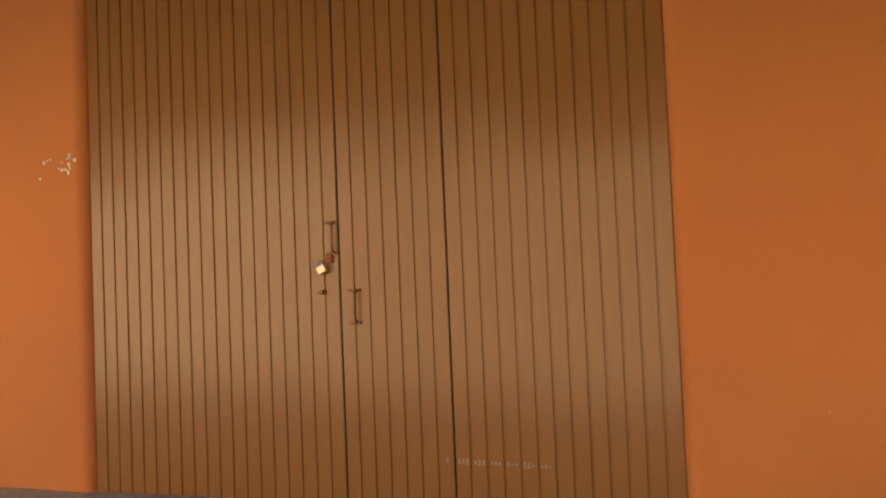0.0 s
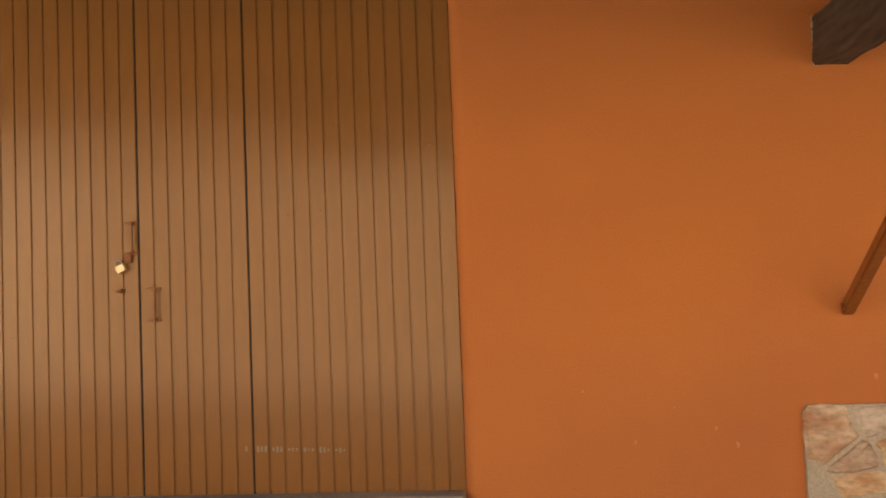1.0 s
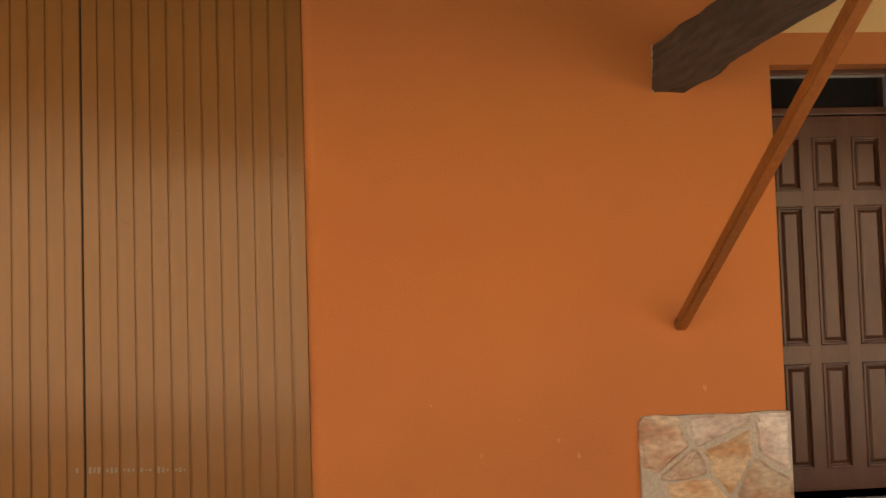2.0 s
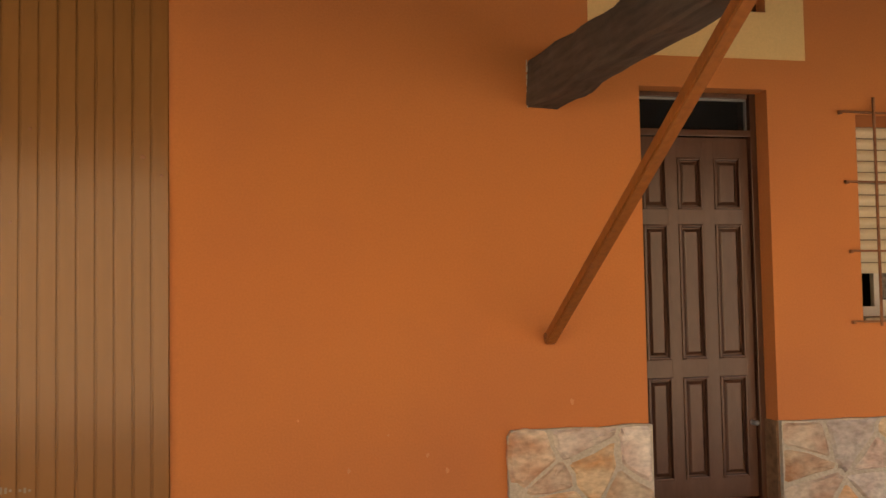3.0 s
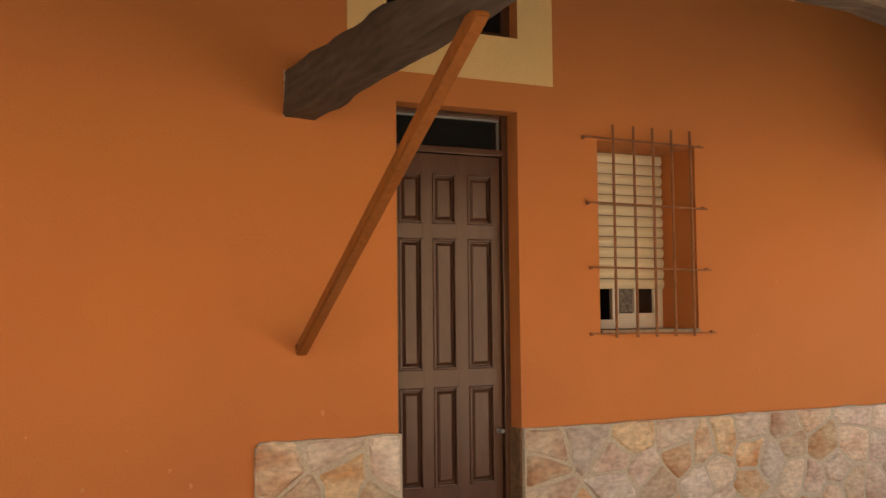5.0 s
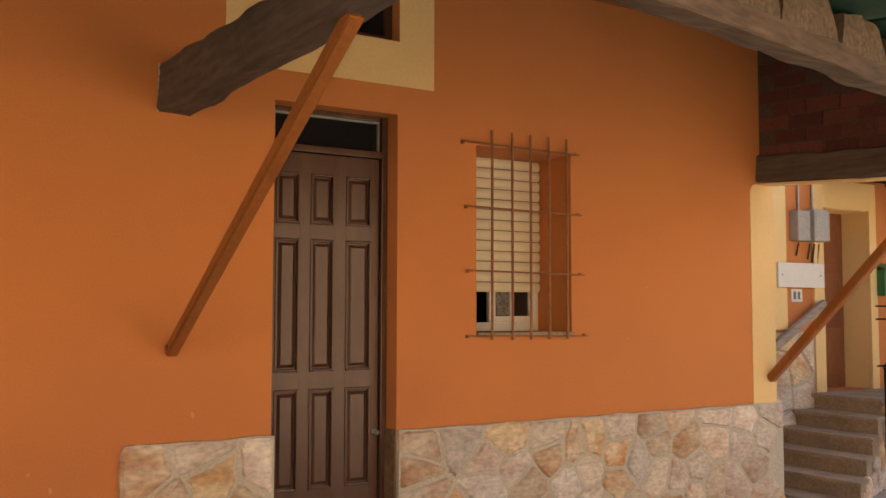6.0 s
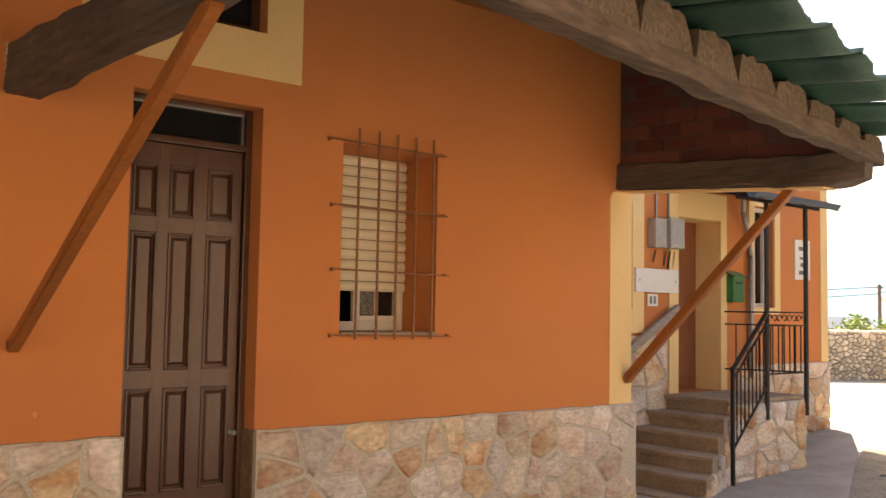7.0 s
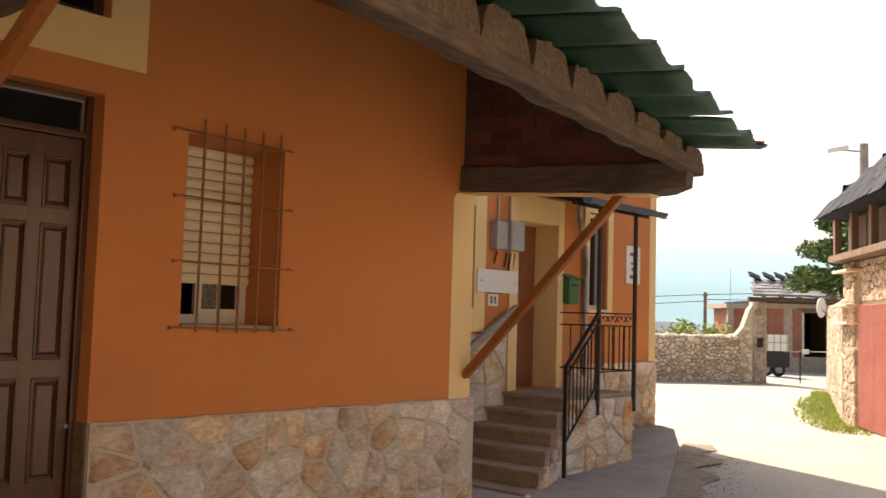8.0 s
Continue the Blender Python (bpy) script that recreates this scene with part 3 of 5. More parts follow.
def build_grille():
    g = thing("window_grille", "rusty iron bars fixed over the window", "window bars", (0, -0.02, 0))
    rng = random.Random(3)
    for z, x0, x1 in ((2.172, 4.060, 4.985), (1.772, 4.085, 5.005), (1.378, 4.098, 5.020), (0.978, 4.095, 5.050)):
        bm = bmesh.new()
        bar(bm, (x0, -0.005, z + 0.006), (x1, -0.005, z - 0.006), 0.022, 0.010, 0.002)
        for xe in (x0 + 0.02, x1 - 0.02):
            box(bm, xe - 0.008, xe + 0.008, -0.002, 0.02, z - 0.008, z + 0.008)
        part("crossbar", bm, RUST, g)
    for x in (4.283, 4.437, 4.582, 4.728, 4.875):
        bm = bmesh.new()
        dx = rng.uniform(-0.004, 0.004)
        tube(bm, (x + dx, -0.012, 0.955), (x, -0.012, 2.262), 0.0085, 8)
        part("upright", bm, RUST, g)


build_grille()


# ---- eaves: beams, props, purlin, tiles ----
SLOPE = 0.50
KICK = 0.09          # the lowest row of tiles lies flatter


def eave_y(x):
    d = CORNER - x
    return -1.95 - 0.182 * min(d, 4.7) - 0.03 * max(0.0, d - 4.7)


def eave_z(x):
    """Underside of the eaves timber."""
    d = CORNER - x
    return 2.117 + 0.004 * min(d, 4.7) + 0.04 * max(0.0, d - 4.7)


def along(x):
    """The turn of the eaves line on plan, in degrees."""
    return math.degrees(math.atan(0.182 if CORNER - x < 4.7 else 0.03))


def tile_z(x):
    """Mid height of the tiles over the eaves timber."""
    return 2.325 + 0.043 * (CORNER - x)


def build_beams():
    b = bmesh.new()
    ye = eave_y(2.31) - 0.2
    rough_bar(b, (2.315, 0.05, 2.285), (2.315, ye, 2.19), 0.18, 0.268, 26, 0.020, 2.0, taper=0.64)
    o = part("eaves_beam", b, WEATHERED, None, smooth=False)
    tagged(o, "grey weathered timber beam jutting from the wall", "beam", group="eaves beams")
    bm = bmesh.new()
    for k in range(7):
        z = 2.155 + k * 0.038
        box(bm, 2.217, 2.2225 + 0.002 * (k % 3), -0.008, 0.0, z, z + 0.026 + 0.008 * (k % 2), 0.002)
    part("mortar_line", bm, MORTAR, o, "pale mortar line where the beam meets the wall")
    b = bmesh.new()
    rough_bar(b, (CORNER - 0.09, 0.05, 2.222), (CORNER - 0.09, -1.98, 2.078), 0.19, 0.20, 30, 0.022, 7.0, flare=lambda t: 1 - 0.45 * max(0.0, t - 0.93) / 0.07 + (0.08 if 0.68 < t < 0.93 else 0))
    o = part("eaves_beam", b, WEATHERED, None)
    tagged(o, "dark brown timber beam at the house corner under the brick infill", "beam", group="eaves beams")
    b = boxed(CORNER - 0.17, CORNER - 0.01, -1.72, -0.02, -0.006, 0.006)
    o = part("soffit_strip", b, YELLOW, None)
    o.matrix_world = pose(0, 0, 2.104, math.degrees(math.atan(0.0710)), 0, 0)
    tagged(o, "thin cream strip along the underside of the corner beam", "trim", kind="structure")
    # hidden beams on the gate side that carry the purlin
    b = bmesh.new()
    rough_bar(b, (-5.5, 0.05, 2.9), (-5.5, eave_y(-5.5) - 0.1, 2.42), 0.175, 0.26, 12, 0.02, 4.0)
    o = part("eaves_beam", b, WEATHERED, None)
    tagged(o, "grey weathered timber beam jutting from the wall", "beam", group="eaves beams")


build_beams()


def build_prop(p0, p1, w, label):
    bm = bmesh.new()
    bar(bm, p0, p1, w, w * 1.05, 0.007, up=(1, 0, 0))
    o = part("prop", bm, PROPWOOD)
    tagged(o, label, "wooden prop", group="eaves props")
    d = (Vector(p1) - Vector(p0)).normalized()
    bm = bmesh.new()
    q = Vector(p0) + d * 0.05
    tube(bm, q + Vector((-w * 0.56, 0, 0)), q + Vector((w * 0.56, 0, 0)), 0.008, 8)
    tube(bm, q + Vector((-w * 0.66, 0, 0)), q + Vector((-w * 0.5, 0, 0)), 0.016, 6)
    part("bolt", bm, RUST, o)


build_prop((2.31, -0.005, 0.925), (2.31, -2.10, 2.125), 0.057, "varnished brown wooden prop from wall to eaves beam")
build_prop((6.86, -0.005, 0.62), (CORNER - 0.09, -1.48, 2.04), 0.062, "reddish brown wooden prop under the corner beam")


def build_purlin():
    bm = bmesh.new()
    knee = CORNER - 4.7
    for xa, xb, n in ((-6.9, knee, 60), (knee, CORNER + 0.06, 44)):
        rough_bar(bm, (xa, eave_y(xa), eave_z(xa) + 0.05), (xb, eave_y(xb), eave_z(xb) + 0.05), 0.12, 0.10, n, 0.020, 3.3)
    o = part("purlin", bm, PURLIN)
    tagged(o, "rough old eaves timber carrying the roof tiles", "beam")
    # lumps of lime mortar bedding, one under every tile, coloured dark for eaves shade
    P = 0.46
    n = 18
    for k in range(n):
        x = CORNER - 0.09 - k * P
        bm = bmesh.new()
        w = P * (0.50 + 0.03 * ((k * 7) % 5) / 4)
        hh = max(0.055, tile_z(x) - 0.025 - eave_z(x) - 0.10)
        out = []
        for i in range(9):
            t = -1 + i / 4
            out.append((t * w + 0.02 * noise.noise(Vector((x, t * 3, 1))), hh * (1 - t ** 6) ** 0.5 * (1 + 0.15 * noise.noise(Vector((x * 3, t * 2, 0)))) + 0.008 * noise.noise(Vector((x * 3, t * 5, 0)))))
        prism(bm, [(-w, -0.04), (w, -0.04)] + out[::-1], -0.045, 0.09)
        bmesh.ops.triangulate(bm, faces=bm.faces[:])
        bmesh.ops.subdivide_edges(bm, edges=bm.edges[:], cuts=2, use_grid_fill=True)
        for v in bm.verts:
            v.co += Vector((0.012 * noise.noise(v.co * 14 + Vector((5, 0, x))), 0.022 * noise.noise(v.co * 14 + Vector((x, 0, 0))), 0.014 * noise.noise(v.co * 12 + Vector((0, x, 0)))))
        m = part("mortar_bed", bm, SHADED_LIME, o)
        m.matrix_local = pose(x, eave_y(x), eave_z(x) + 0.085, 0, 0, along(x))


build_purlin()


def build_roof():
    bm = bmesh.new()
    xs = [-7.2 + i * 0.5 for i in range(29)] + [CORNER + 0.18]
    top, bot = [], []
    for x in xs:
        ye = eave_y(x) + 0.05
        ze = tile_z(x) - 0.07
        zr = ze + SLOPE * (4.2 - ye)
        top.append([bm.verts.new((x, ye, ze + 0.03)), bm.verts.new((x, 4.2, zr + 0.03)), bm.verts.new((x, 10.0, zr - 2.2))])
        bot.append([bm.verts.new((x, ye, ze)), bm.verts.new((x, 4.2, zr)), bm.verts.new((x, 10.0, zr - 2.24))])
    for i in range(len(xs) - 1):
        for j in range(2):
            bm.faces.new((top[i][j], top[i + 1][j], top[i + 1][j + 1], top[i][j + 1]))
            bm.faces.new((bot[i][j], bot[i][j + 1], bot[i + 1][j + 1], bot[i + 1][j]))
        bm.faces.new((top[i][0], bot[i][0], bot[i + 1][0], top[i + 1][0]))
        bm.faces.new((top[i][2], top[i + 1][2], bot[i + 1][2], bot[i][2]))
    for e in (0, -1):
        for j in range(2):
            bm.faces.new((top[e][j], top[e][j + 1], bot[e][j + 1], bot[e][j]))
    r = part("roof", bm, DECK)
    tagged(r, "tiled house roof on dark boards with deep eaves", "roof", kind="structure")
    # tiles: channel tiles hang below, cover tiles lie over the joints
    P, LEN = 0.46, 0.47

    def tile(seed):
        """A roof tile with a low wave, thin at its lower edge."""
        bm = bmesh.new()
        top, bot = [], []
        for t in range(7):
            yy = 0.35 - t / 6 * (0.35 + LEN)
            a, b = [], []
            for i in range(13):
                xx = (i / 12 - 0.5) * P * 1.06
                zz = 0.027 * math.cos(2 * math.pi * i / 12) + 0.006 * noise.noise(Vector((xx * 9, yy * 5, seed)))
                ye = yy + (0.02 * noise.noise(Vector((xx * 14, seed, 2))) if t == 6 else 0)
                a.append(bm.verts.new((xx, ye, zz + 0.009)))
                b.append(bm.verts.new((xx, ye, zz - 0.009)))
            top.append(a)
            bot.append(b)
        for t in range(6):
            for i in range(12):
                bm.faces.new((top[t][i], top[t][i + 1], top[t + 1][i + 1], top[t + 1][i]))
                bm.faces.new((bot[t][i], bot[t + 1][i], bot[t + 1][i + 1], bot[t][i + 1]))
            for i in (0, 12):
                bm.faces.new((top[t][i], top[t + 1][i], bot[t + 1][i], bot[t][i]))
        for t in (0, 6):
            for i in range(12):
                bm.faces.new((top[t][i], top[t][i + 1], bot[t][i + 1], bot[t][i]))
        return mesh("tile", bm, GREEN_TILE, smooth=True)

    kinds = [tile(k * 3.7) for k in range(4)]
    rng = random.Random(8)
    ang = math.degrees(math.atan(SLOPE))
    for k in range(31):
        for row in range(2):
            x = CORNER - 0.09 - k * P
            y = eave_y(x) + row * 0.62
            z = tile_z(x) + SLOPE * (row * 0.62) + row * 0.02
            t = new("roof_tile", kinds[(k * 3 + row) % 4])
            t.parent = r
            t.matrix_local = pose(x, y, z, (ang if row else math.degrees(math.atan(KICK))) + rng.uniform(-1.5, 1.5), rng.uniform(-2, 2), along(x) + rng.uniform(-1.0, 1.0))
    me_up = kinds[0]
    # the rest of the slope, up to the ridge and down the back, in the same wave
    bm = bmesh.new()
    prev = None
    for i in range(31 * 6 + 1):
        x = CORNER + 0.14 - i * P / 6
        wv = 0.027 * math.cos(2 * math.pi * (i / 6 - 0.5))
        ye = eave_y(x) + 0.75
        ze = tile_z(x) + 0.03 + SLOPE * (ye - eave_y(x))
        zr = ze + SLOPE * (4.2 - ye)
        q = [bm.verts.new(c) for c in ((x, ye, ze + wv), (x, 4.2, zr + wv), (x, 10.05, zr - 2.2 + wv))]
        if prev:
            for j in range(2):
                bm.faces.new((prev[j], q[j], q[j + 1], prev[j + 1]))
        prev = q
    tagged(part("tile_field", bm, GREEN_TILE, r, "green wavy roof tiles higher up the slope", smooth=True), kind="stuff")
    # one bare clay tile at the verge
    t = new("roof_tile", me_up.copy())
    t.data.materials[0] = CLAY
    t.parent = r
    x = CORNER + 0.09
    t.matrix_local = pose(x, eave_y(x), tile_z(x) + 0.034, math.degrees(math.atan(KICK)), 0, along(x)) @ Matrix.Diagonal((0.22, 1, 0.5, 1))


build_roof()


def build_brick_infill():
    """Brick triangle between the corner beam and the roof slope."""
    x = CORNER - 0.14
    bm = bmesh.new()
    y1 = -1.85
    z1 = tile_z(CORNER) - 0.09
    prism(bm, [(0.0, 2.27), (y1, 2.13), (y1, z1), (0.0, z1 + SLOPE * 1.85)], x, x + 0.11, axis="x")
    w = part("brick_infill", bm, DARKMORTAR)
    tagged(w, "dark red brick infill above the corner beam", "brick wall", kind="structure")
    bm = boxed(-0.135, 0.135, -0.05, 0.05, -0.046, 0.046, bevel=0.0)
    me = mesh("brick", bm, BRICK)
    rng = random.Random(2)
    for j in range(10):
        for i in range(8):
            y = -0.15 - i * 0.285 - (0.142 if j % 2 else 0)
            z = 2.345 + j * 0.105 + y * 0.06
            if z + 0.05 > z1 + SLOPE * (y - 0.13 - y1) + 0.0 or y < -1.70:
                continue
            b = new("brick", me)
            b.parent = w
            b.matrix_local = pose(x - 0.0 + 0.045 + rng.uniform(-0.004, 0.003), y, z, 0, 0, 90 + rng.uniform(-1, 1)) @ pose(0, 0, 0, 0, -2.6, 0)


build_brick_infill()

# ---- the neighbouring house ----
HY = 1.5            # its front wall
HX1 = 12.68         # its far corner
LZ = 0.30           # landing


def build_neighbour():
    h = thing("neighbour_house", "orange house with yellow trim and a stone base", "house", (0, 0, 0))
    bm = bmesh.new()
    dx0, dx1, dz1 = 9.52, 10.30, 2.22
    ox0, ox1, oz0, oz1 = 10.99, 11.42, 1.25, 2.46
    ax0, ax1, az0, az1 = 8.25, 8.74, 1.20, 2.30
    xs = sorted({CORNER + 0.02, ax0, ax1, dx0, dx1, ox0, ox1, HX1})
    zs = sorted({-1.0, LZ, az0, oz0, dz1, az1, oz1, 4.3})
    holes = [(dx0, dx1, LZ, dz1), (ox0, ox1, oz0, oz1), (ax0, ax1, az0, az1)]
    for i in range(len(xs) - 1):
        for j in range(len(zs) - 1):
            cx, cz = (xs[i] + xs[i + 1]) / 2, (zs[j] + zs[j + 1]) / 2
            if not any(a < cx < b and c < cz < d for a, b, c, d in holes):
                box(bm, xs[i], xs[i + 1], HY, HY + 0.4, zs[j], zs[j + 1])
    bmesh.ops.remove_doubles(bm, verts=bm.verts[:], dist=0.0005)
    seen, kill = {}, []
    for f in bm.faces:
        key = tuple(sorted(v.index for v in f.verts))
        if key in seen:
            kill += [f, seen[key]]
        seen[key] = f
    bmesh.ops.delete(bm, geom=list(set(kill)), context="FACES_ONLY")
    part("wall", bm, ORANGE, h)
    part("wall", boxed(HX1 - 0.4, HX1, HY + 0.4, 8.0, -1.0, 4.3), ORANGE, h)
    part("wall", boxed(CORNER + 0.02, CORNER + 0.4, HY + 0.4, 8.0, -1.0, 4.3), ORANGE, h)
    part("wall", boxed(CORNER + 0.4, HX1 - 0.4, 7.6, 8.0, -1.0, 4.3), ORANGE, h)
    # added partition, near-black in place of the unlit rooms
    part("inner_wall", boxed(CORNER + 0.4, HX1 - 0.4, HY + 0.9, HY + 1.0, -1.0, 4.3), DARK, h)
    bm = bmesh.new()
    prism(bm, [(HY - 0.35, 4.28), (4.8, 5.5), (8.3, 4.28), (8.3, 4.4), (4.8, 5.64), (HY - 0.35, 4.4)], CORNER + 0.3, HX1 + 0.10, axis="x")
    part("roof", bm, CLAY, h, "clay tiled roof")
    # yellow trim
    bm = bmesh.new()
    yo, yi = HY - 0.03, HY
    for a in ((dx0 - 0.16, dx0, LZ, dz1 + 0.30), (dx1, dx1 + 0.12, LZ, dz1 + 0.30), (dx0, dx1, dz1, dz1 + 0.30),
              (ax0 - 0.2, ax0, az0 - 0.25, az1 + 0.2), (ax1, ax1 + 0.19, az0 - 0.25, az1 + 0.2), (ax0, ax1, az0 - 0.25, az0), (ax0, ax1, az1, az1 + 0.2),
              (ox0 - 0.12, ox0, oz0 - 0.08, oz1 + 0.1), (ox1, ox1 + 0.12, oz0 - 0.08, oz1 + 0.1), (ox0, ox1, oz1, oz1 + 0.1), (ox0, ox1, oz0 - 0.08, oz0)):
        box(bm, a[0], a[1], yo, yi - 0.001, a[2], a[3], 0.004)
    part("trim", bm, YELLOW, h, "yellow window and door surrounds")
    part("corner_trim", boxed(HX1 - 0.16, HX1 + 0.012, HY - 0.012, HY + 0.2, 0.58, 4.27), YELLOW, h, "yellow corner band")
    bm = bmesh.new()
    for a in ((dx0, dx0 + 0.004, LZ, dz1), (dx1 - 0.004, dx1, LZ, dz1)):
        box(bm, a[0], a[1], HY + 0.001, HY + 0.36, a[2], a[3])
    box(bm, dx0 + 0.004, dx1 - 0.004, HY + 0.001, HY + 0.36, dz1 - 0.004, dz1)
    part("door_reveal", bm, YELLOW, h, "yellow painted door reveal")
    # front door
    d = part("door", boxed(dx0 + 0.004, dx1 - 0.004, HY + 0.31, HY + 0.35, LZ, dz1 - 0.004), DOOR2, h, "chestnut brown panelled front door")
    for z0, z1 in ((0.45, 0.95), (1.05, 1.55), (1.65, 2.08)):
        for x0, x1 in ((9.60, 9.86), (9.95, 10.22)):
            bm = bmesh.new()
            box(bm, x0, x1, HY + 0.295, HY + 0.312, z0, z1, 0.008)
            part("panel", bm, DOOR2, d)
    bm = bmesh.new()
    for i in range(8):
        a0, a1 = i * math.pi / 4, (i + 1) * math.pi / 4
        c = Vector((9.72, HY + 0.28, 1.72))
        tube(bm, c + Vector((0.035 * math.cos(a0), 0, 0.05 * math.sin(a0))), c + Vector((0.035 * math.cos(a1), 0, 0.05 * math.sin(a1))), 0.008, 6)
    part("knocker", bm, BRASS, d, "brass door knocker")
    for nm, a in (("window", (ox0, ox1, oz0, oz1)), ("window", (ax0, ax1, az0, az1))):
        w = part(nm, boxed(a[0], a[1], HY + 0.14, HY + 0.15, a[2], a[3]), GLASS_DARK, h, "window pane in shade")
        bm = bmesh.new()
        for q in ((a[0], a[0] + 0.05, a[2], a[3]), (a[1] - 0.05, a[1], a[2], a[3]), (a[0] + 0.05, a[1] - 0.05, a[2], a[2] + 0.05), (a[0] + 0.05, a[1] - 0.05, a[3] - 0.05, a[3])):
            box(bm, q[0], q[1], HY + 0.10, HY + 0.14, q[2], q[3])
        part("frame", bm, ALU, w)
    # stone base
    b = part("stone_base", boxed(10.66, HX1 + 0.02, HY - 0.02, HY, -1.0, 0.57), MORTAR, h, "pinkish stone base")
    stone_face(b, 10.66, HX1 + 0.03, -0.75, 0.58, 0.22, 31, STONE, Matrix.Translation((0, HY - 0.018, 0)), depth=0.025)
    b = part("stone_base", boxed(CORNER + 0.06, 9.34, HY - 0.02, HY, -1.0, 0.92), MORTAR, h, "grey stone base beside the steps")
    stone_face(b, 7.9, 9.34, -0.6, 0.93, 0.24, 32, STONE, Matrix.Translation((0, HY - 0.018, 0)), depth=0.025)
    b = part("stone_base", boxed(HX1, HX1 + 0.02, HY, 8.0, -1.0, 0.57), MORTAR, h)
    return h


build_neighbour()


def build_wall_fittings():
    y = HY
    m = thing("meter_box", "grey plastic electricity meter box with cables below", "meter box", (9.24, y, 2.0))
    part("body", boxed(0.0, 0.24, -0.14, 0, -0.15, 0.18, bevel=0.012), METER, m)
    part("window", boxed(0.02, 0.20, -0.145, -0.14, -0.1, 0.13, bevel=0.002), mat("clear_cover", (0.45, 0.45, 0.44), 0.2, bump=0.0), m, "clear cover")
    part("side_box", boxed(-0.22, -0.03, -0.11, 0, -0.15, 0.16, bevel=0.01), METER, m)
    for i, x in enumerate((-0.12, 0.06, 0.13, 0.2)):
        bm = bmesh.new()
        tube(bm, (x, -0.03, -0.17), (x - 0.03, -0.02, -0.30 - 0.03 * i), 0.010, 6)
        part("cable", bm, BLACK_IRON, m)
    bm = bmesh.new()
    tube(bm, (-0.10, -0.02, 0.16), (-0.10, -0.02, 0.6), 0.012, 6)
    tube(bm, (0.12, -0.02, 0.19), (0.12, -0.02, 0.6), 0.012, 6)
    part("conduit", bm, GREY_METAL, m)
    p = thing("wall_plaque", "blank white rectangular plaque on the orange wall", "plaque", (9.13, y - 0.031, 1.50))
    part("plate", boxed(-0.36, 0.36, -0.022, 0, -0.125, 0.125, bevel=0.004), WHITE, p)
    for x in (-0.3, 0.3):
        bm = bmesh.new()
        tube(bm, (x, -0.026, 0.0), (x, -0.02, 0.0), 0.01, 8)
        part("screw", bm, GREY_METAL, p)
    n = thing("number_plate", "small white enamel plate with dark bars", "house plate", (9.10, y, 1.295))
    part("plate", boxed(-0.085, 0.085, -0.012, 0, -0.065, 0.065, bevel=0.003), WHITE, n)
    for x in (-0.035, 0.03):
        part("bar", boxed(x - 0.018, x + 0.018, -0.014, -0.012, -0.04, 0.04), BARS, n)
    b = thing("letterbox", "green metal letterbox on the wall", "letterbox", (10.52, y, 1.46))
    part("body", boxed(-0.11, 0.11, -0.12, 0, -0.16, 0.13, bevel=0.012), GREEN_PAINT, b)
    bm = bmesh.new()
    prism(bm, [(-0.14, 0.12), (0.0, 0.18), (0.0, 0.2), (-0.14, 0.14)], -0.125, 0.125, axis="x")
    part("lid", bm, GREEN_PAINT, b)
    part("slot", boxed(-0.07, 0.07, -0.124, -0.118, 0.05, 0.07), BLACK_IRON, b)
    s = thing("wall_notice", "framed white notice with grey text bars", "notice", (12.07, y, 1.86))
    part("board", boxed(-0.175, 0.175, -0.02, 0, -0.25, 0.25, bevel=0.003), WHITE, s)
    for z, h, w in ((0.14, 0.05, 0.09), (0.02, 0.03, 0.07), (-0.06, 0.05, 0.05), (-0.16, 0.05, 0.09)):
        part("bar", boxed(-w, w, -0.022, -0.02, z - h / 2, z + h / 2), BARS, s)
    # downpipe with a swan neck
    d = thing("downpipe", "grey rainwater downpipe with a swan-neck bend", "downpipe", (0, 0, 0))
    bm = bmesh.new()
    pts = [(10.60, 1.36, 2.62), (10.60, 1.38, 2.35), (10.83, 1.44, 2.02), (10.86, 1.44, 1.85), (10.86, 1.44, 0.45)]
    for a, c in zip(pts, pts[1:]):
        tube(bm, a, c, 0.03, 12)
        bmesh.ops.create_uvsphere(bm, u_segments=10, v_segments=6, radius=0.031, matrix=Matrix.Translation(c))
    part("pipe", bm, GREY_METAL, d, smooth=True)
    for z in (1.6, 0.8):
        bm = bmesh.new()
        tube(bm, (10.86, 1.44, z - 0.02), (10.86, 1.44, z + 0.02), 0.036, 12)
        box(bm, 10.84, 10.88, 1.44, 1.5, z - 0.01, z + 0.01)
        part("bracket", bm, GREY_METAL, d)


build_wall_fittings()

# ---- entrance steps, landing, railing, canopy ----
SX, RISE, RUN = 9.26, 0.15, 0.28


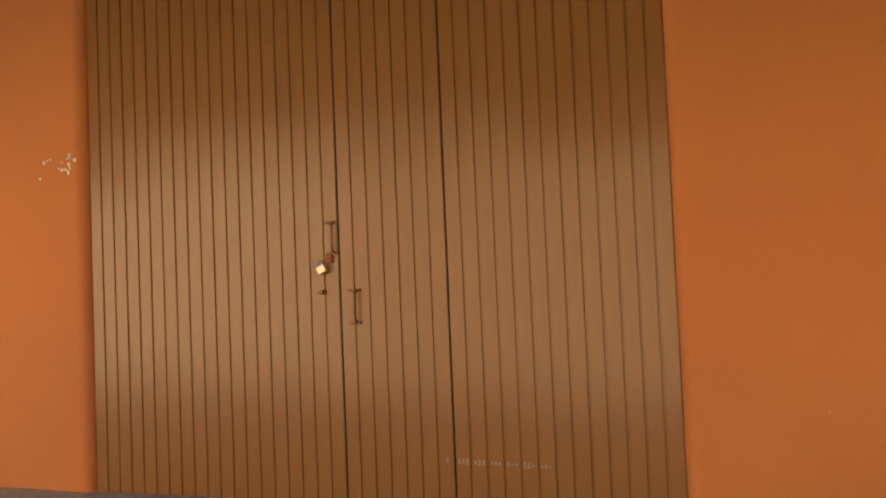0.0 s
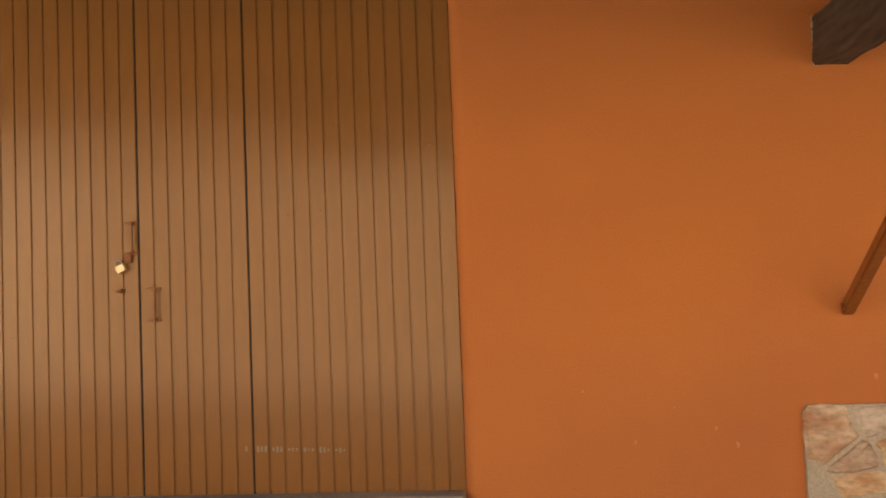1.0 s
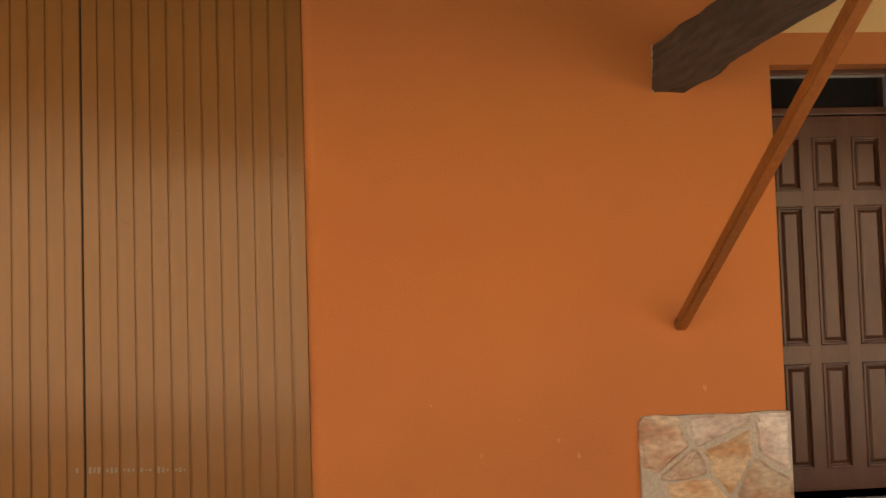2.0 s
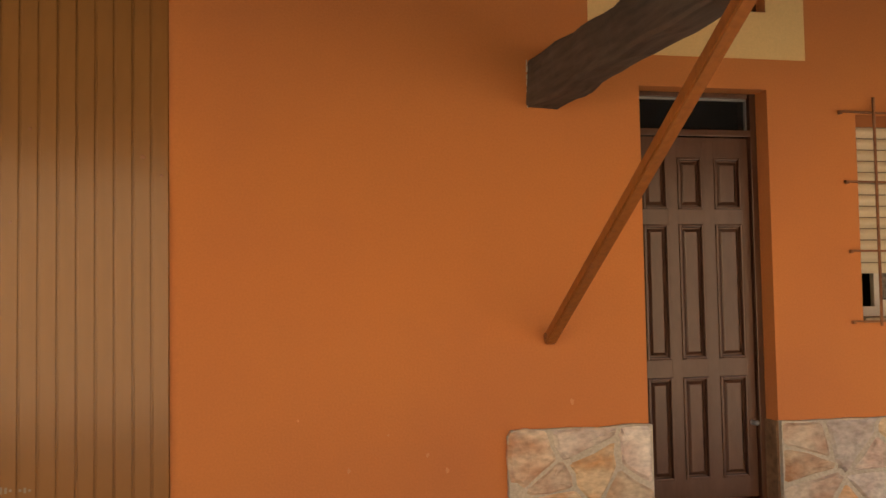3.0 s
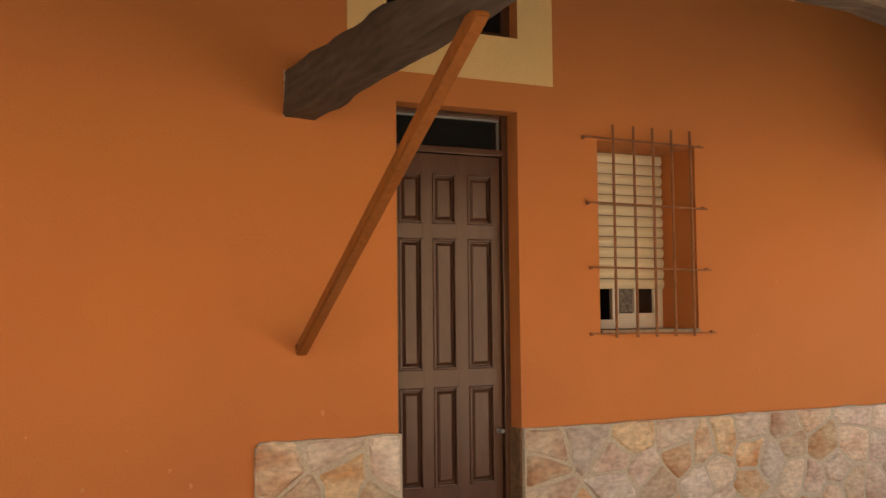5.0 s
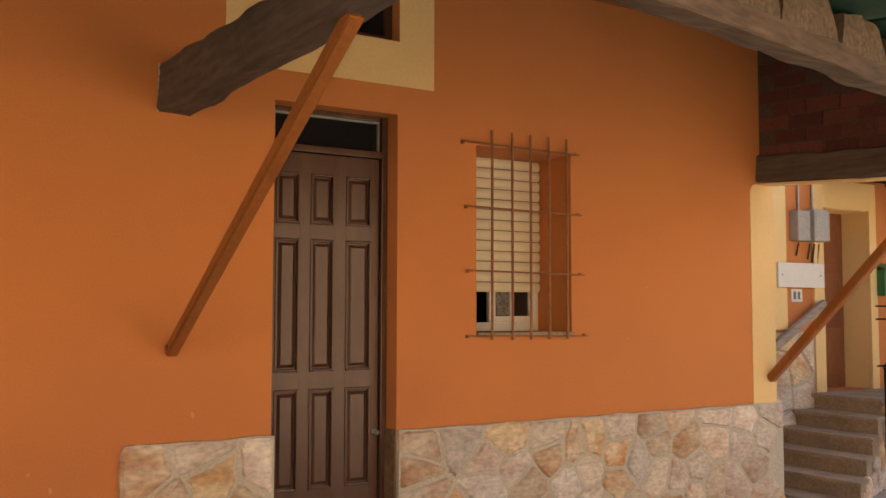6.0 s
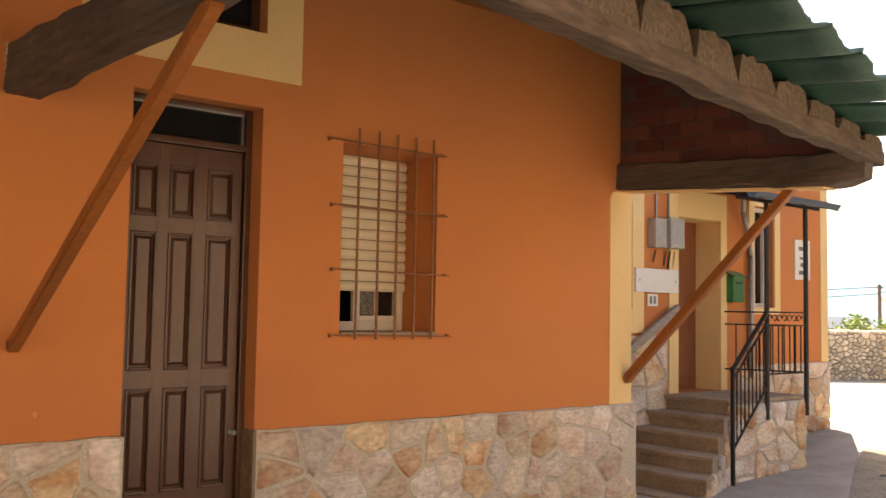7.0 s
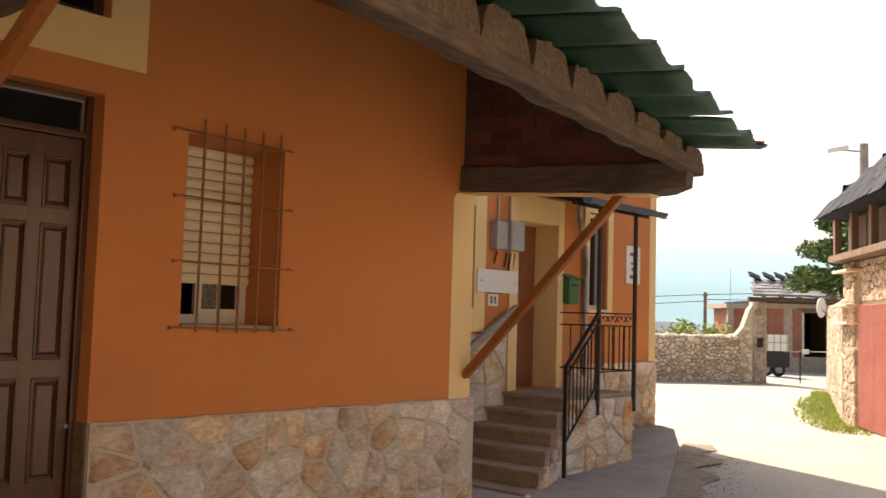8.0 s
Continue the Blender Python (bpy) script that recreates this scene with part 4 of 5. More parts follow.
def build_steps():
    s = thing("entrance_steps", "worn concrete entrance steps with stone-clad sides", "steps")
    for k in range(7):
        x0 = SX - RUN * k
        yr = 0.67 - 0.13 * k
        z = LZ - RISE * k
        x1 = SX - RUN * (k - 1) + 0.02 if k else 10.66
        y1 = 1.478
        bm = bmesh.new()
        ye = yr + (0.13 if k else 0)
        prism(bm, [(x0 + 0.03, yr + 0.02), (x1, ye + 0.02), (x1, y1), (x0 + 0.03, y1)], -0.95, z - 0.045, axis="z")
        part("riser_block", bm, STEPSTONE, s)
        bm = bmesh.new()
        prism(bm, [(x0 - 0.015, yr - 0.012), (x1, ye - 0.012), (x1, y1), (x0 - 0.015, y1)], z - 0.042, z, axis="z")
        bmesh.ops.bevel(bm, geom=bm.edges[:], offset=0.008, segments=2, affect="EDGES")
        part("tread", bm, STEPSTONE, s, "worn stone tread" if k else "landing slab")
    b = part("side_cladding", boxed(SX + 0.02, 10.66, 0.655, 0.679, -0.95, LZ - 0.05), MORTAR, s, "pinkish stone cladding")
    stone_face(b, SX - 0.02, 10.67, -0.7, LZ - 0.05, 0.21, 41, STONE, Matrix.Translation((0, 0.657, 0)), depth=0.025)
    b = part("end_cladding", boxed(10.66, 10.68, 0.66, 1.478, -0.95, LZ - 0.05), MORTAR, s)
    # flared side of the flight
    m = Matrix.Translation((SX - 1.68, 0.67 - 0.78, 0)) @ pose(0, 0, 0, 0, 0, math.degrees(math.atan2(0.13, 0.28)))
    L = math.hypot(1.68, 0.78)
    stone_face(s, 0.0, L, -0.75, LZ - 0.05, 0.2, 43, STONE, m, depth=0.02, keep=lambda x, z: z < -0.72 + (LZ + 0.52) * x / L)


build_steps()


def build_railing():
    r = thing("stair_railing", "black wrought-iron stair and landing railing", "railing")
    y = 0.63
    top, mid, low = 1.19, 1.05, 0.545
    A, B = Vector((9.88, y, 0)), Vector((10.65, y, 0))
    C = Vector((8.86, 0.36, 0))
    E = Vector((9.30, 1.46, 0))

    def piece(name, a, b, w=0.022, h=None, mat_=BLACK_IRON):
        bm = bmesh.new()
        bar(bm, a, b, w, h or w, 0.003)
        part(name, bm, mat_, r)
    for x, zt in ((A.x, 2.42), (B.x, 2.40)):
        bm = bmesh.new()
        tube(bm, (x, y, 0.08), (x, y, zt), 0.026, 10)
        part("canopy_post", bm, BLACK_IRON, r)
    for z in (top, mid, low):
        piece("rail", (A.x, y, z), (B.x, y, z), 0.03, 0.016)
    n = 7
    for i in range(1, n):
        p = A.lerp(B, i / n)
        piece("baluster", (p.x, y, low), (p.x, y, mid), 0.013)
    for i in range(4):
        p = A.lerp(B, (i + 0.5) / 4)
        bm = bmesh.new()
        for sgn in (-1, 1):
            prev = None
            for k in range(10):
                a = k * 0.62
                rad = 0.055 - 0.0045 * k
                q = Vector((p.x + sgn * (0.055 - rad * math.cos(a)), y, (top + mid) / 2 + rad * math.sin(a) * 0.95))
                if prev:
                    tube(bm, prev, q, 0.006, 5)
                prev = q
        part("scroll", bm, BLACK_IRON, r)
    # far side of the landing
    G = Vector((10.36, 1.46, 0))
    for z in (top, mid, low):
        piece("rail", (B.x, y, z), (G.x, G.y, z), 0.03, 0.016)
    for i in range(1, 7):
        p = B.lerp(G, i / 7)
        piece("baluster", (p.x, p.y, low), (p.x, p.y, mid), 0.013)
    # sloping flight
    zt0, zt1 = 0.62, top
    bm = bmesh.new()
    bar(bm, (C.x, C.y, -0.45), (C.x, C.y, zt0 + 0.04), 0.035, 0.035, 0.004)
    part("newel", bm, BLACK_IRON, r)
    piece("handrail", (C.x - 0.03, C.y - 0.01, zt0), (A.x, A.y, zt1), 0.045, 0.02)
    piece("rail", (C.x, C.y, zt0 - 0.09), (A.x, A.y, zt1 - 0.11), 0.025, 0.014)
    piece("rail", (C.x, C.y, -0.12), (A.x, A.y, 0.42), 0.025, 0.014)
    for i in range(1, 9):
        t = i / 9
        p = C.lerp(A, t)
        piece("baluster", (p.x, p.y, -0.12 + 0.54 * t), (p.x, p.y, zt0 - 0.09 + (zt1 - 0.11 - zt0 + 0.09) * t), 0.013)


build_railing()


def build_second_rail():
    r = thing("wall_handrail", "old grey wooden handrail sloping along the wall", "handrail")
    bm = bmesh.new()
    bar(bm, (8.35, 1.40, 0.62), (9.42, 1.40, 1.22), 0.05, 0.085, 0.006)
    part("rail", bm, mat("old_grey_wood", (0.30, 0.25, 0.21), 0.8, var=0.25, big=6, fine=40, bump=0.3, stretch=(0.2, 1, 1)), r)
    for x, z in ((8.6, 0.76), (9.25, 1.125)):
        bm = bmesh.new()
        tube(bm, (x, 1.40, z - 0.02), (x, 1.49, z - 0.08), 0.012, 8)
        part("bracket", bm, BLACK_IRON, r)


build_second_rail()


def build_canopy():
    c = thing("porch_canopy", "small dark porch canopy with a metal gutter", "canopy")
    x0, x1, yf, zf, zw = 9.35, 10.92, 0.50, 2.385, 2.59
    bm = bmesh.new()
    prism(bm, [(yf, zf), (HY - 0.002, zw), (HY - 0.002, zw + 0.03), (yf, zf + 0.03)], x0, x1, axis="x")
    part("sheet", bm, mat("canopy_sheet", (0.09, 0.09, 0.10), 0.6, var=0.15, bump=0.1), c)
    for i in range(7):
        x = x0 + 0.06 + i * (x1 - x0 - 0.12) / 6
        bm = bmesh.new()
        bar(bm, (x, yf + 0.02, zf - 0.02), (x, HY - 0.004, zw - 0.02), 0.03, 0.04, 0.003)
        part("rafter", bm, BLACK_IRON, c)
    bm = bmesh.new()
    bar(bm, (x0, 0.63, zf - 0.03), (x1, 0.63, zf - 0.03), 0.04, 0.05, 0.003)
    part("front_beam", bm, BLACK_IRON, c)
    bm = bmesh.new()
    arc = [math.pi + k * math.pi / 8 for k in range(9)]
    prism(bm, [(yf - 0.05 + 0.06 * math.cos(a), zf + 0.06 * math.sin(a)) for a in arc] + [(yf - 0.05 + 0.054 * math.cos(a), zf + 0.054 * math.sin(a)) for a in arc[::-1]], x0 - 0.02, x1 + 0.06, axis="x")
    part("gutter", bm, BLUEROOF, c, "half-round dark metal gutter")
    for i in range(5):
        x = x0 + 0.1 + i * 0.38
        bm = bmesh.new()
        box(bm, x - 0.012, x + 0.012, yf - 0.115, yf + 0.01, zf - 0.066, zf - 0.06)
        part("gutter_clip", bm, BLACK_IRON, c)


build_canopy()


# ---- pavement before the neighbouring house ----
def build_apron():
    bm = bmesh.new()
    line = [(7.2, -1.0), (8.9, -0.72), (10.4, 0.0), (11.6, 0.55), (12.3, 0.98), (12.55, 1.30), (12.72, 3.2), (12.70, 1.47), (10.72, 1.46), (10.72, 0.63), (9.2, 0.63), (7.9, 0.02), (7.2, 0.0)]

    def slab_z(x):
        """The slab climbs towards the far corner of the house."""
        return ground_z(x) + 0.03 if x < 9.2 else -0.517 + 0.25 * min(1.0, max(0.0, (x - 10.0) / 2.3)) ** 1.2
    a = [bm.verts.new((x, y, -0.9)) for x, y in line]
    b = [bm.verts.new((x, y, slab_z(x))) for x, y in line]
    n = len(line)
    bmesh.ops.triangulate(bm, faces=[bm.faces.new(b)])
    for i in range(n):
        bm.faces.new((a[i], b[i], b[(i + 1) % n], a[(i + 1) % n]))
    p = part("pavement", bm, CONCRETE)
    tagged(p, "grey concrete apron in front of the steps", "pavement", kind="structure")
    bm = bmesh.new()
    lo_, hi_ = [], []
    for k in range(41):
        t = k / 40
        a = Vector((7.9, -1.12)).lerp(Vector((12.6, 1.0)), t)
        lo_.append(bm.verts.new((a.x, a.y, ground_z(a.x) + 0.034)))
        b = a + Vector((0.48, -0.88)) * (0.40 + 0.25 * noise.noise(Vector((t * 9, 0, 4))))
        hi_.append(bm.verts.new((b.x, b.y, ground_z(b.x) + 0.020)))
    for k in range(40):
        bm.faces.new((lo_[k], lo_[k + 1], hi_[k + 1], hi_[k]))
    d = part("dirt_verge", bm, DIRT)
    tagged(d, "narrow strip of brown dirt beside the pavement", "dirt", kind="structure")
    # loose gravel along its edge
    rng = random.Random(12)
    bm = bmesh.new()
    for k in range(1600):
        t = rng.random()
        i = 0 if t < 0.3 else (1 if t < 0.65 else 2)
        a, b = Vector(line[i]), Vector(line[i + 1])
        q = a.lerp(b, rng.random()) + Vector((0.5, -0.85)) * abs(rng.gauss(0.1, 0.30))
        s = rng.uniform(0.004, 0.015)
        c = Vector((q.x, q.y, ground_z(q.x) + 0.018))
        v = [bm.verts.new(c + Vector(d) * s * rng.uniform(0.7, 1.2)) for d in ((1, 0, 0), (0, 1, 0), (-1, 0, 0), (0, -1, 0), (0, 0, 0.7))]
        for k2 in range(4):
            bm.faces.new((v[k2], v[(k2 + 1) % 4], v[4]))
    g = part("gravel", bm, DIRT)
    tagged(g, "loose brown gravel along the pavement edge", "gravel", kind="stuff")


build_apron()


# ---- the far side of the street ----
def place_at(x, y, turn):
    return pose(x, y, 0, 0, 0, turn)


GZ = -0.67


def build_rubble_wall():
    a, b = Vector((26.4, 10.9)), Vector((29.65, 7.82))
    L = (b - a).length
    ang = math.degrees(math.atan2(b.y - a.y, b.x - a.x))
    m = pose(a.x, a.y, 0, 0, 0, ang)
    w = thing("rubble_wall", "low dry-stone wall of pale field stones, sunlight put into their colour", "stone wall")
    bm = boxed(0, L, -0.015, 0.45, GZ - 0.2, GZ + 1.40)
    o = part("core", bm, DIRT, w, "dark earth between the stones")
    o.matrix_local = m
    stone_face(w, 0.0, L, GZ - 0.05, GZ + 1.45, 0.108, 51, FIELDSTONE, m, gap=0.012, depth=0.06)
    rng = random.Random(52)
    for k in range(24):
        s = rng.uniform(0.09, 0.16)
        bm = bmesh.new()
        bmesh.ops.create_icosphere(bm, subdivisions=2, radius=s)
        for v in bm.verts:
            v.co = Vector((v.co.x * 1.3, v.co.y, v.co.z * 0.6)) * (1 + 0.25 * noise.noise(v.co * 9 + Vector((k, 0, 0))))
        c = part("stone", bm, FIELDSTONE, w)
        c.matrix_local = m @ Matrix.Translation((L * (k + 0.5) / 24, 0.2, GZ + 1.42))


build_rubble_wall()


YARD = radians(-48.5)


def slates(roof, u0, u1, n, rows, y0, z0, y1, z1, seed, material, skew=0.0):
    """Overlapping slates over one slope, as pieces of the roof."""
    rng = random.Random(seed)
    run = math.hypot(y1 - y0, z1 - z0) / rows
    w = (u1 - u0) / n
    me = mesh("slate", boxed(-w * 0.49, w * 0.49, -run * 0.7, run * 0.7, -0.012, 0.012), material)
    tilt = math.degrees(math.atan2(z1 - z0, y1 - y0))
    for j in range(rows):
        for i in range(n):
            t = (j + 0.4) / rows
            u = u0 + skew * t + (i + (0.5 if j % 2 == 0 else 0.25)) * (u1 - u0 - skew * t) / n
            o = new("slate", me)
            o.parent = roof
            o.matrix_local = pose(u, y0 + (y1 - y0) * t, z0 + (z1 - z0) * t + 0.035, tilt - 3 + rng.uniform(-3, 3), rng.uniform(-2, 2), rng.uniform(-4, 4))


def build_gateway():
    g = thing("yard_gateway", "roofed stone gateway into a yard, slates coloured pale for sunlight", "gateway", (23.4, 14.89, GZ))
    g.rotation_euler = (0, 0, YARD)
    for x0, x1, zt, seed in ((9.86, 10.28, 2.55, 61), (12.42, 12.80, 2.5, 62)):
        p = part("pillar", boxed(x0, x1, 0.02, 0.5, -0.2, zt, bevel=0.02), MORTAR, g, "brown stone pillar")
        stone_face(p, x0, x1, 0.0, zt, 0.2, seed, RUBBLE, Matrix.Translation((0, 0.02, 0)), depth=0.04)
    bm = bmesh.new()
    prism(bm, [(9.30, -0.2), (9.85, -0.2), (9.85, 2.45), (9.74, 2.3), (9.55, 1.75), (9.30, 1.45)], 0.06, 0.45)
    p = part("spur", bm, FIELDSTONE, g, "stone spur climbing to the pillar")
    stone_face(p, 9.3, 9.85, 0.0, 2.4, 0.13, 64, FIELDSTONE, Matrix.Translation((0, 0.06, 0)), gap=0.012, depth=0.05, keep=lambda x, z: z < 1.38 + 1.6 * max(0.0, x - 9.4))
    bm = bmesh.new()
    rough_bar(bm, (9.72, 0.15, 2.64), (12.95, 0.15, 2.66), 0.16, 0.13, 16, 0.02, 5.0)
    part("lintel_beam", bm, OLDWOOD, g)
    for k in range(6):
        bm = bmesh.new()
        u = 9.9 + k * 0.56
        bar(bm, (u + 0.2, -0.28, 2.67), (u + 0.2, 0.72, 3.13), 0.08, 0.10, 0.006)
        part("rafter", bm, OLDWOOD, g)
    bm = bmesh.new()
    lo = [bm.verts.new(c) for c in ((9.72, -0.35, 2.72), (13.0, -0.35, 2.72), (13.0, 0.75, 3.22), (10.12, 0.75, 3.22))]
    hi = [bm.verts.new(v.co + Vector((0, 0, 0.06))) for v in lo]
    bm.faces.new(lo[::-1])
    bm.faces.new(hi)
    for i in range(4):
        bm.faces.new((lo[i], lo[(i + 1) % 4], hi[(i + 1) % 4], hi[i]))
    roof = part("roof", bm, SUNLIT_SLATE, g, "slate roof with sunlight put into its pale colour")
    slates(roof, 9.72, 13.0, 11, 5, -0.38, 2.76, 0.75, 3.26, 63, SUNLIT_SLATE, 0.40)
    for u in (9.92, 10.38, 10.76, 11.12):
        o = part("ridge_slab", boxed(-0.20, 0.20, -0.2, 0.2, -0.03, 0.03, bevel=0.01), SLATE, roof, "dark slab propped on the ridge")
        o.matrix_local = pose(u + 0.2, 0.75, 3.40, 25, 22, 0)
    part("letter_box", boxed(9.96, 10.14, -0.06, 0.02, 1.12, 1.42, bevel=0.01), BLACK_IRON, g, "dark metal letter box")
    c = thing("barrier_rail", "thin metal barrier rail on a post across the yard", "barrier", (23.4, 14.89, GZ))
    c.rotation_euler = (0, 0, YARD)
    bm = bmesh.new()
    tube(bm, (11.55, 0.6, 0.0), (11.55, 0.6, 1.0), 0.025, 8)
    part("post", bm, BLACK_IRON, c)
    bm = bmesh.new()
    tube(bm, (11.0, 0.6, 1.0), (12.44, 0.6, 1.02), 0.018, 8)
    part("rail", bm, GREY_METAL, c)
    part("plate", boxed(11.62, 11.82, 0.57, 0.59, 0.93, 1.09, bevel=0.004), WHITE, c)
    t = thing("yard_trailer", "small white-sided trailer parked in the yard", "trailer", (26.4, 17.54, GZ))
    t.rotation_euler = (0, 0, YARD)
    part("side_panel", boxed(11.62, 12.40, 0.0, 0.05, 0.92, 1.50, bevel=0.01), WHITE, t)
    for k in range(4):
        part("stake", boxed(11.64 + k * 0.235, 11.67 + k * 0.235, -0.02, 0.0, 0.92, 1.52), GREY_METAL, t)
    part("side_rail", boxed(11.62, 12.40, -0.02, 0.0, 1.20, 1.23), GREY_METAL, t)
    part("bed", boxed(11.55, 12.48, 0.05, 0.66, 0.34, 0.92, bevel=0.01), BLACK_IRON, t)
    for u in (11.8, 12.25):
        bm = bmesh.new()
        tube(bm, (u, 0.50, 0.24), (u, 0.66, 0.24), 0.24, 18)
        w = part("wheel", bm, BLACK_IRON, t)
        bm = bmesh.new()
        tube(bm, (u, 0.488, 0.24), (u, 0.5, 0.24), 0.13, 14)
        part("rim", bm, GREY_METAL, w)


build_gateway()


def build_outbuilding():
    h = thing("outbuilding", "stone and red-brick outbuilding with a dark open doorway", "outbuilding", (29.39, 20.19, GZ))
    h.rotation_euler = (0, 0, YARD)
    x0, x1, o0, o1 = 12.75, 16.6, 14.42, 15.66
    for a in ((x0, o0, 0, 0.4, -0.2, 2.72), (o1, x1, 0, 0.4, -0.2, 2.72), (o0, o1, 0, 0.4, 2.38, 2.72), (o0, o1, 0, 0.4, -0.2, 0.62)):
        part("wall", boxed(*a), RUBBLE, h)
    for a in ((12.80, 12.92), (13.02, 13.66), (14.06, 14.38)):
        w = part("brick_panel", boxed(a[0], a[1], -0.05, 0.0, 0.6, 2.5), REDBRICK, h, "red brick panel")
        for k in range(17):
            part("brick", boxed(a[0] + 0.01, a[1] - 0.01, -0.062, -0.05, 0.62 + k * 0.11, 0.71 + k * 0.11), REDBRICK, w)
    part("doorpost", boxed(o0 - 0.04, o0 + 0.05, -0.08, 0.0, 0.6, 2.38), MORTAR, h, "pale door post")
    part("stone_pier", boxed(o1, o1 + 0.45, -0.3, 0.0, -0.2, 2.4, bevel=0.03), RUBBLE, h)
    # near-black back wall paints in the dark of the doorway
    part("back_wall", boxed(x0, x1, 4, 4.3, -0.2, 2.72), DARK, h)
    part("side_wall", boxed(x0, x0 + 0.3, 0.4, 4, -0.2, 2.72), RUBBLE, h)
    part("side_wall", boxed(x1 - 0.3, x1, 0.4, 4, -0.2, 2.72), RUBBLE, h)
    part("lintel", boxed(o0 - 0.2, o1 + 0.2, -0.05, 0.0, 2.38, 2.55), OLDWOOD, h)
    part("roof", boxed(x0 - 0.1, x1 + 0.1, -0.3, 4.5, 2.72, 2.82), SLATE, h)
    s = thing("far_shed", "small red-brick shed with a flat grey roof", "shed", (29.39, 20.19, GZ))
    s.rotation_euler = (0, 0, YARD)
    part("wall", boxed(11.60, 12.70, 0.3, 2.5, -0.1, 2.48), REDBRICK, s)
    part("end_wall", boxed(11.48, 11.72, 0.1, 0.3, -0.1, 2.48), CONCRETE, s, "grey rendered end")
    part("window", boxed(12.20, 12.42, 0.28, 0.3, 1.3, 2.3), GLASS_DARK, s)
    part("roof", boxed(11.35, 12.72, -0.15, 2.7, 2.48, 2.66), CONCRETE, s)
    r = thing("low_barn", "long low barn with a blue-grey roof beyond the wall", "barn", (36.0, 17.5, GZ))
    r.rotation_euler = (0, 0, YARD)
    part("wall", boxed(-6, 4.9, 0, 4, -0.1, 1.2), MORTAR, r)
    bm = bmesh.new()
    prism(bm, [(-0.3, 1.12), (2, 1.76), (4.3, 1.12), (4.3, 1.22), (2, 1.87), (-0.3, 1.22)], -6.2, 5.1, axis="x")
    part("roof", bm, BLUEROOF, r)


build_outbuilding()


def leaf_cloud(bm, centre, radius, count, size, rng, squash=1.0):
    for _ in range(count):
        d = Vector((rng.gauss(0, 1), rng.gauss(0, 1), rng.gauss(0, 1))).normalized() * radius * rng.uniform(0.35, 1.0) ** 0.6
        d.z *= squash
        c = Vector(centre) + d
        n = Vector((rng.gauss(0, 1), rng.gauss(0, 1), rng.gauss(0, 1) + 0.6)).normalized()
        u = n.orthogonal().normalized()
        u = (Matrix.Rotation(rng.uniform(0, 6.28), 3, n) @ u) * size * rng.uniform(0.6, 1.4)
        v = n.cross(u) * 0.55
        bm.faces.new([bm.verts.new(c + q) for q in (-u, -v * 0.9, u, v * 0.9)])


def build_tree():
    rng = random.Random(14)
    t = thing("tree", "small leafy green tree beside the barn", "tree", (29.92, 4.64, GZ))
    bm = bmesh.new()
    tube(bm, (0, 0, -0.1), (0.1, 0.05, 2.4), 0.14, 10, 0.09)
    limbs = []
    for k in range(11):
        a = k * 2.4
        b = Vector((0.1 + math.cos(a) * rng.uniform(0.5, 1.1), math.sin(a) * rng.uniform(0.5, 1.1), rng.uniform(3.0, 4.9)))
        tube(bm, (0.08, 0.04, rng.uniform(1.7, 2.4)), b, 0.05, 6, 0.015)
        limbs.append(b)
    part("trunk", bm, OLDWOOD, t)
    bm = bmesh.new()
    for b in limbs + [Vector((0, 0, 4.7)), Vector((0.5, -0.3, 3.9)), Vector((-0.7, 0.6, 3.4))]:
        for _k in range(3):
            leaf_cloud(bm, b + Vector((rng.uniform(-0.55, 0.55), rng.uniform(-0.55, 0.55), rng.uniform(-0.45, 0.35))), rng.uniform(0.34, 0.60), 420, 0.07, rng, 0.5)
    part("crown", bm, LEAF, t)
    for i, (x, y, z, r) in enumerate(((29.2, 10.6, 0.72, 0.55), (30.0, 9.9, 0.85, 0.55), (28.4, 11.6, 0.55, 0.6), (30.9, 9.1, 0.85, 0.5), (28.0, 10.7, 0.5, 0.5))):
        s = thing("bush", "pale green garden bush behind the rubble wall", "bush", (x, y, GZ), group="garden bushes")
        bm = bmesh.new()
        for k in range(5):
            tube(bm, (0, 0, 0), (rng.uniform(-0.3, 0.3), rng.uniform(-0.3, 0.3), z - GZ), 0.02, 5, 0.006)
        part("stems", bm, OLDWOOD, s)
        bm = bmesh.new()
        for k in range(5):
            leaf_cloud(bm, (rng.uniform(-0.4, 0.4), rng.uniform(-0.4, 0.4), z - GZ + rng.uniform(-0.35, 0.35)), r * 0.75, 120, 0.07, rng)
        part("leaves", bm, GRASS, s)


build_tree()


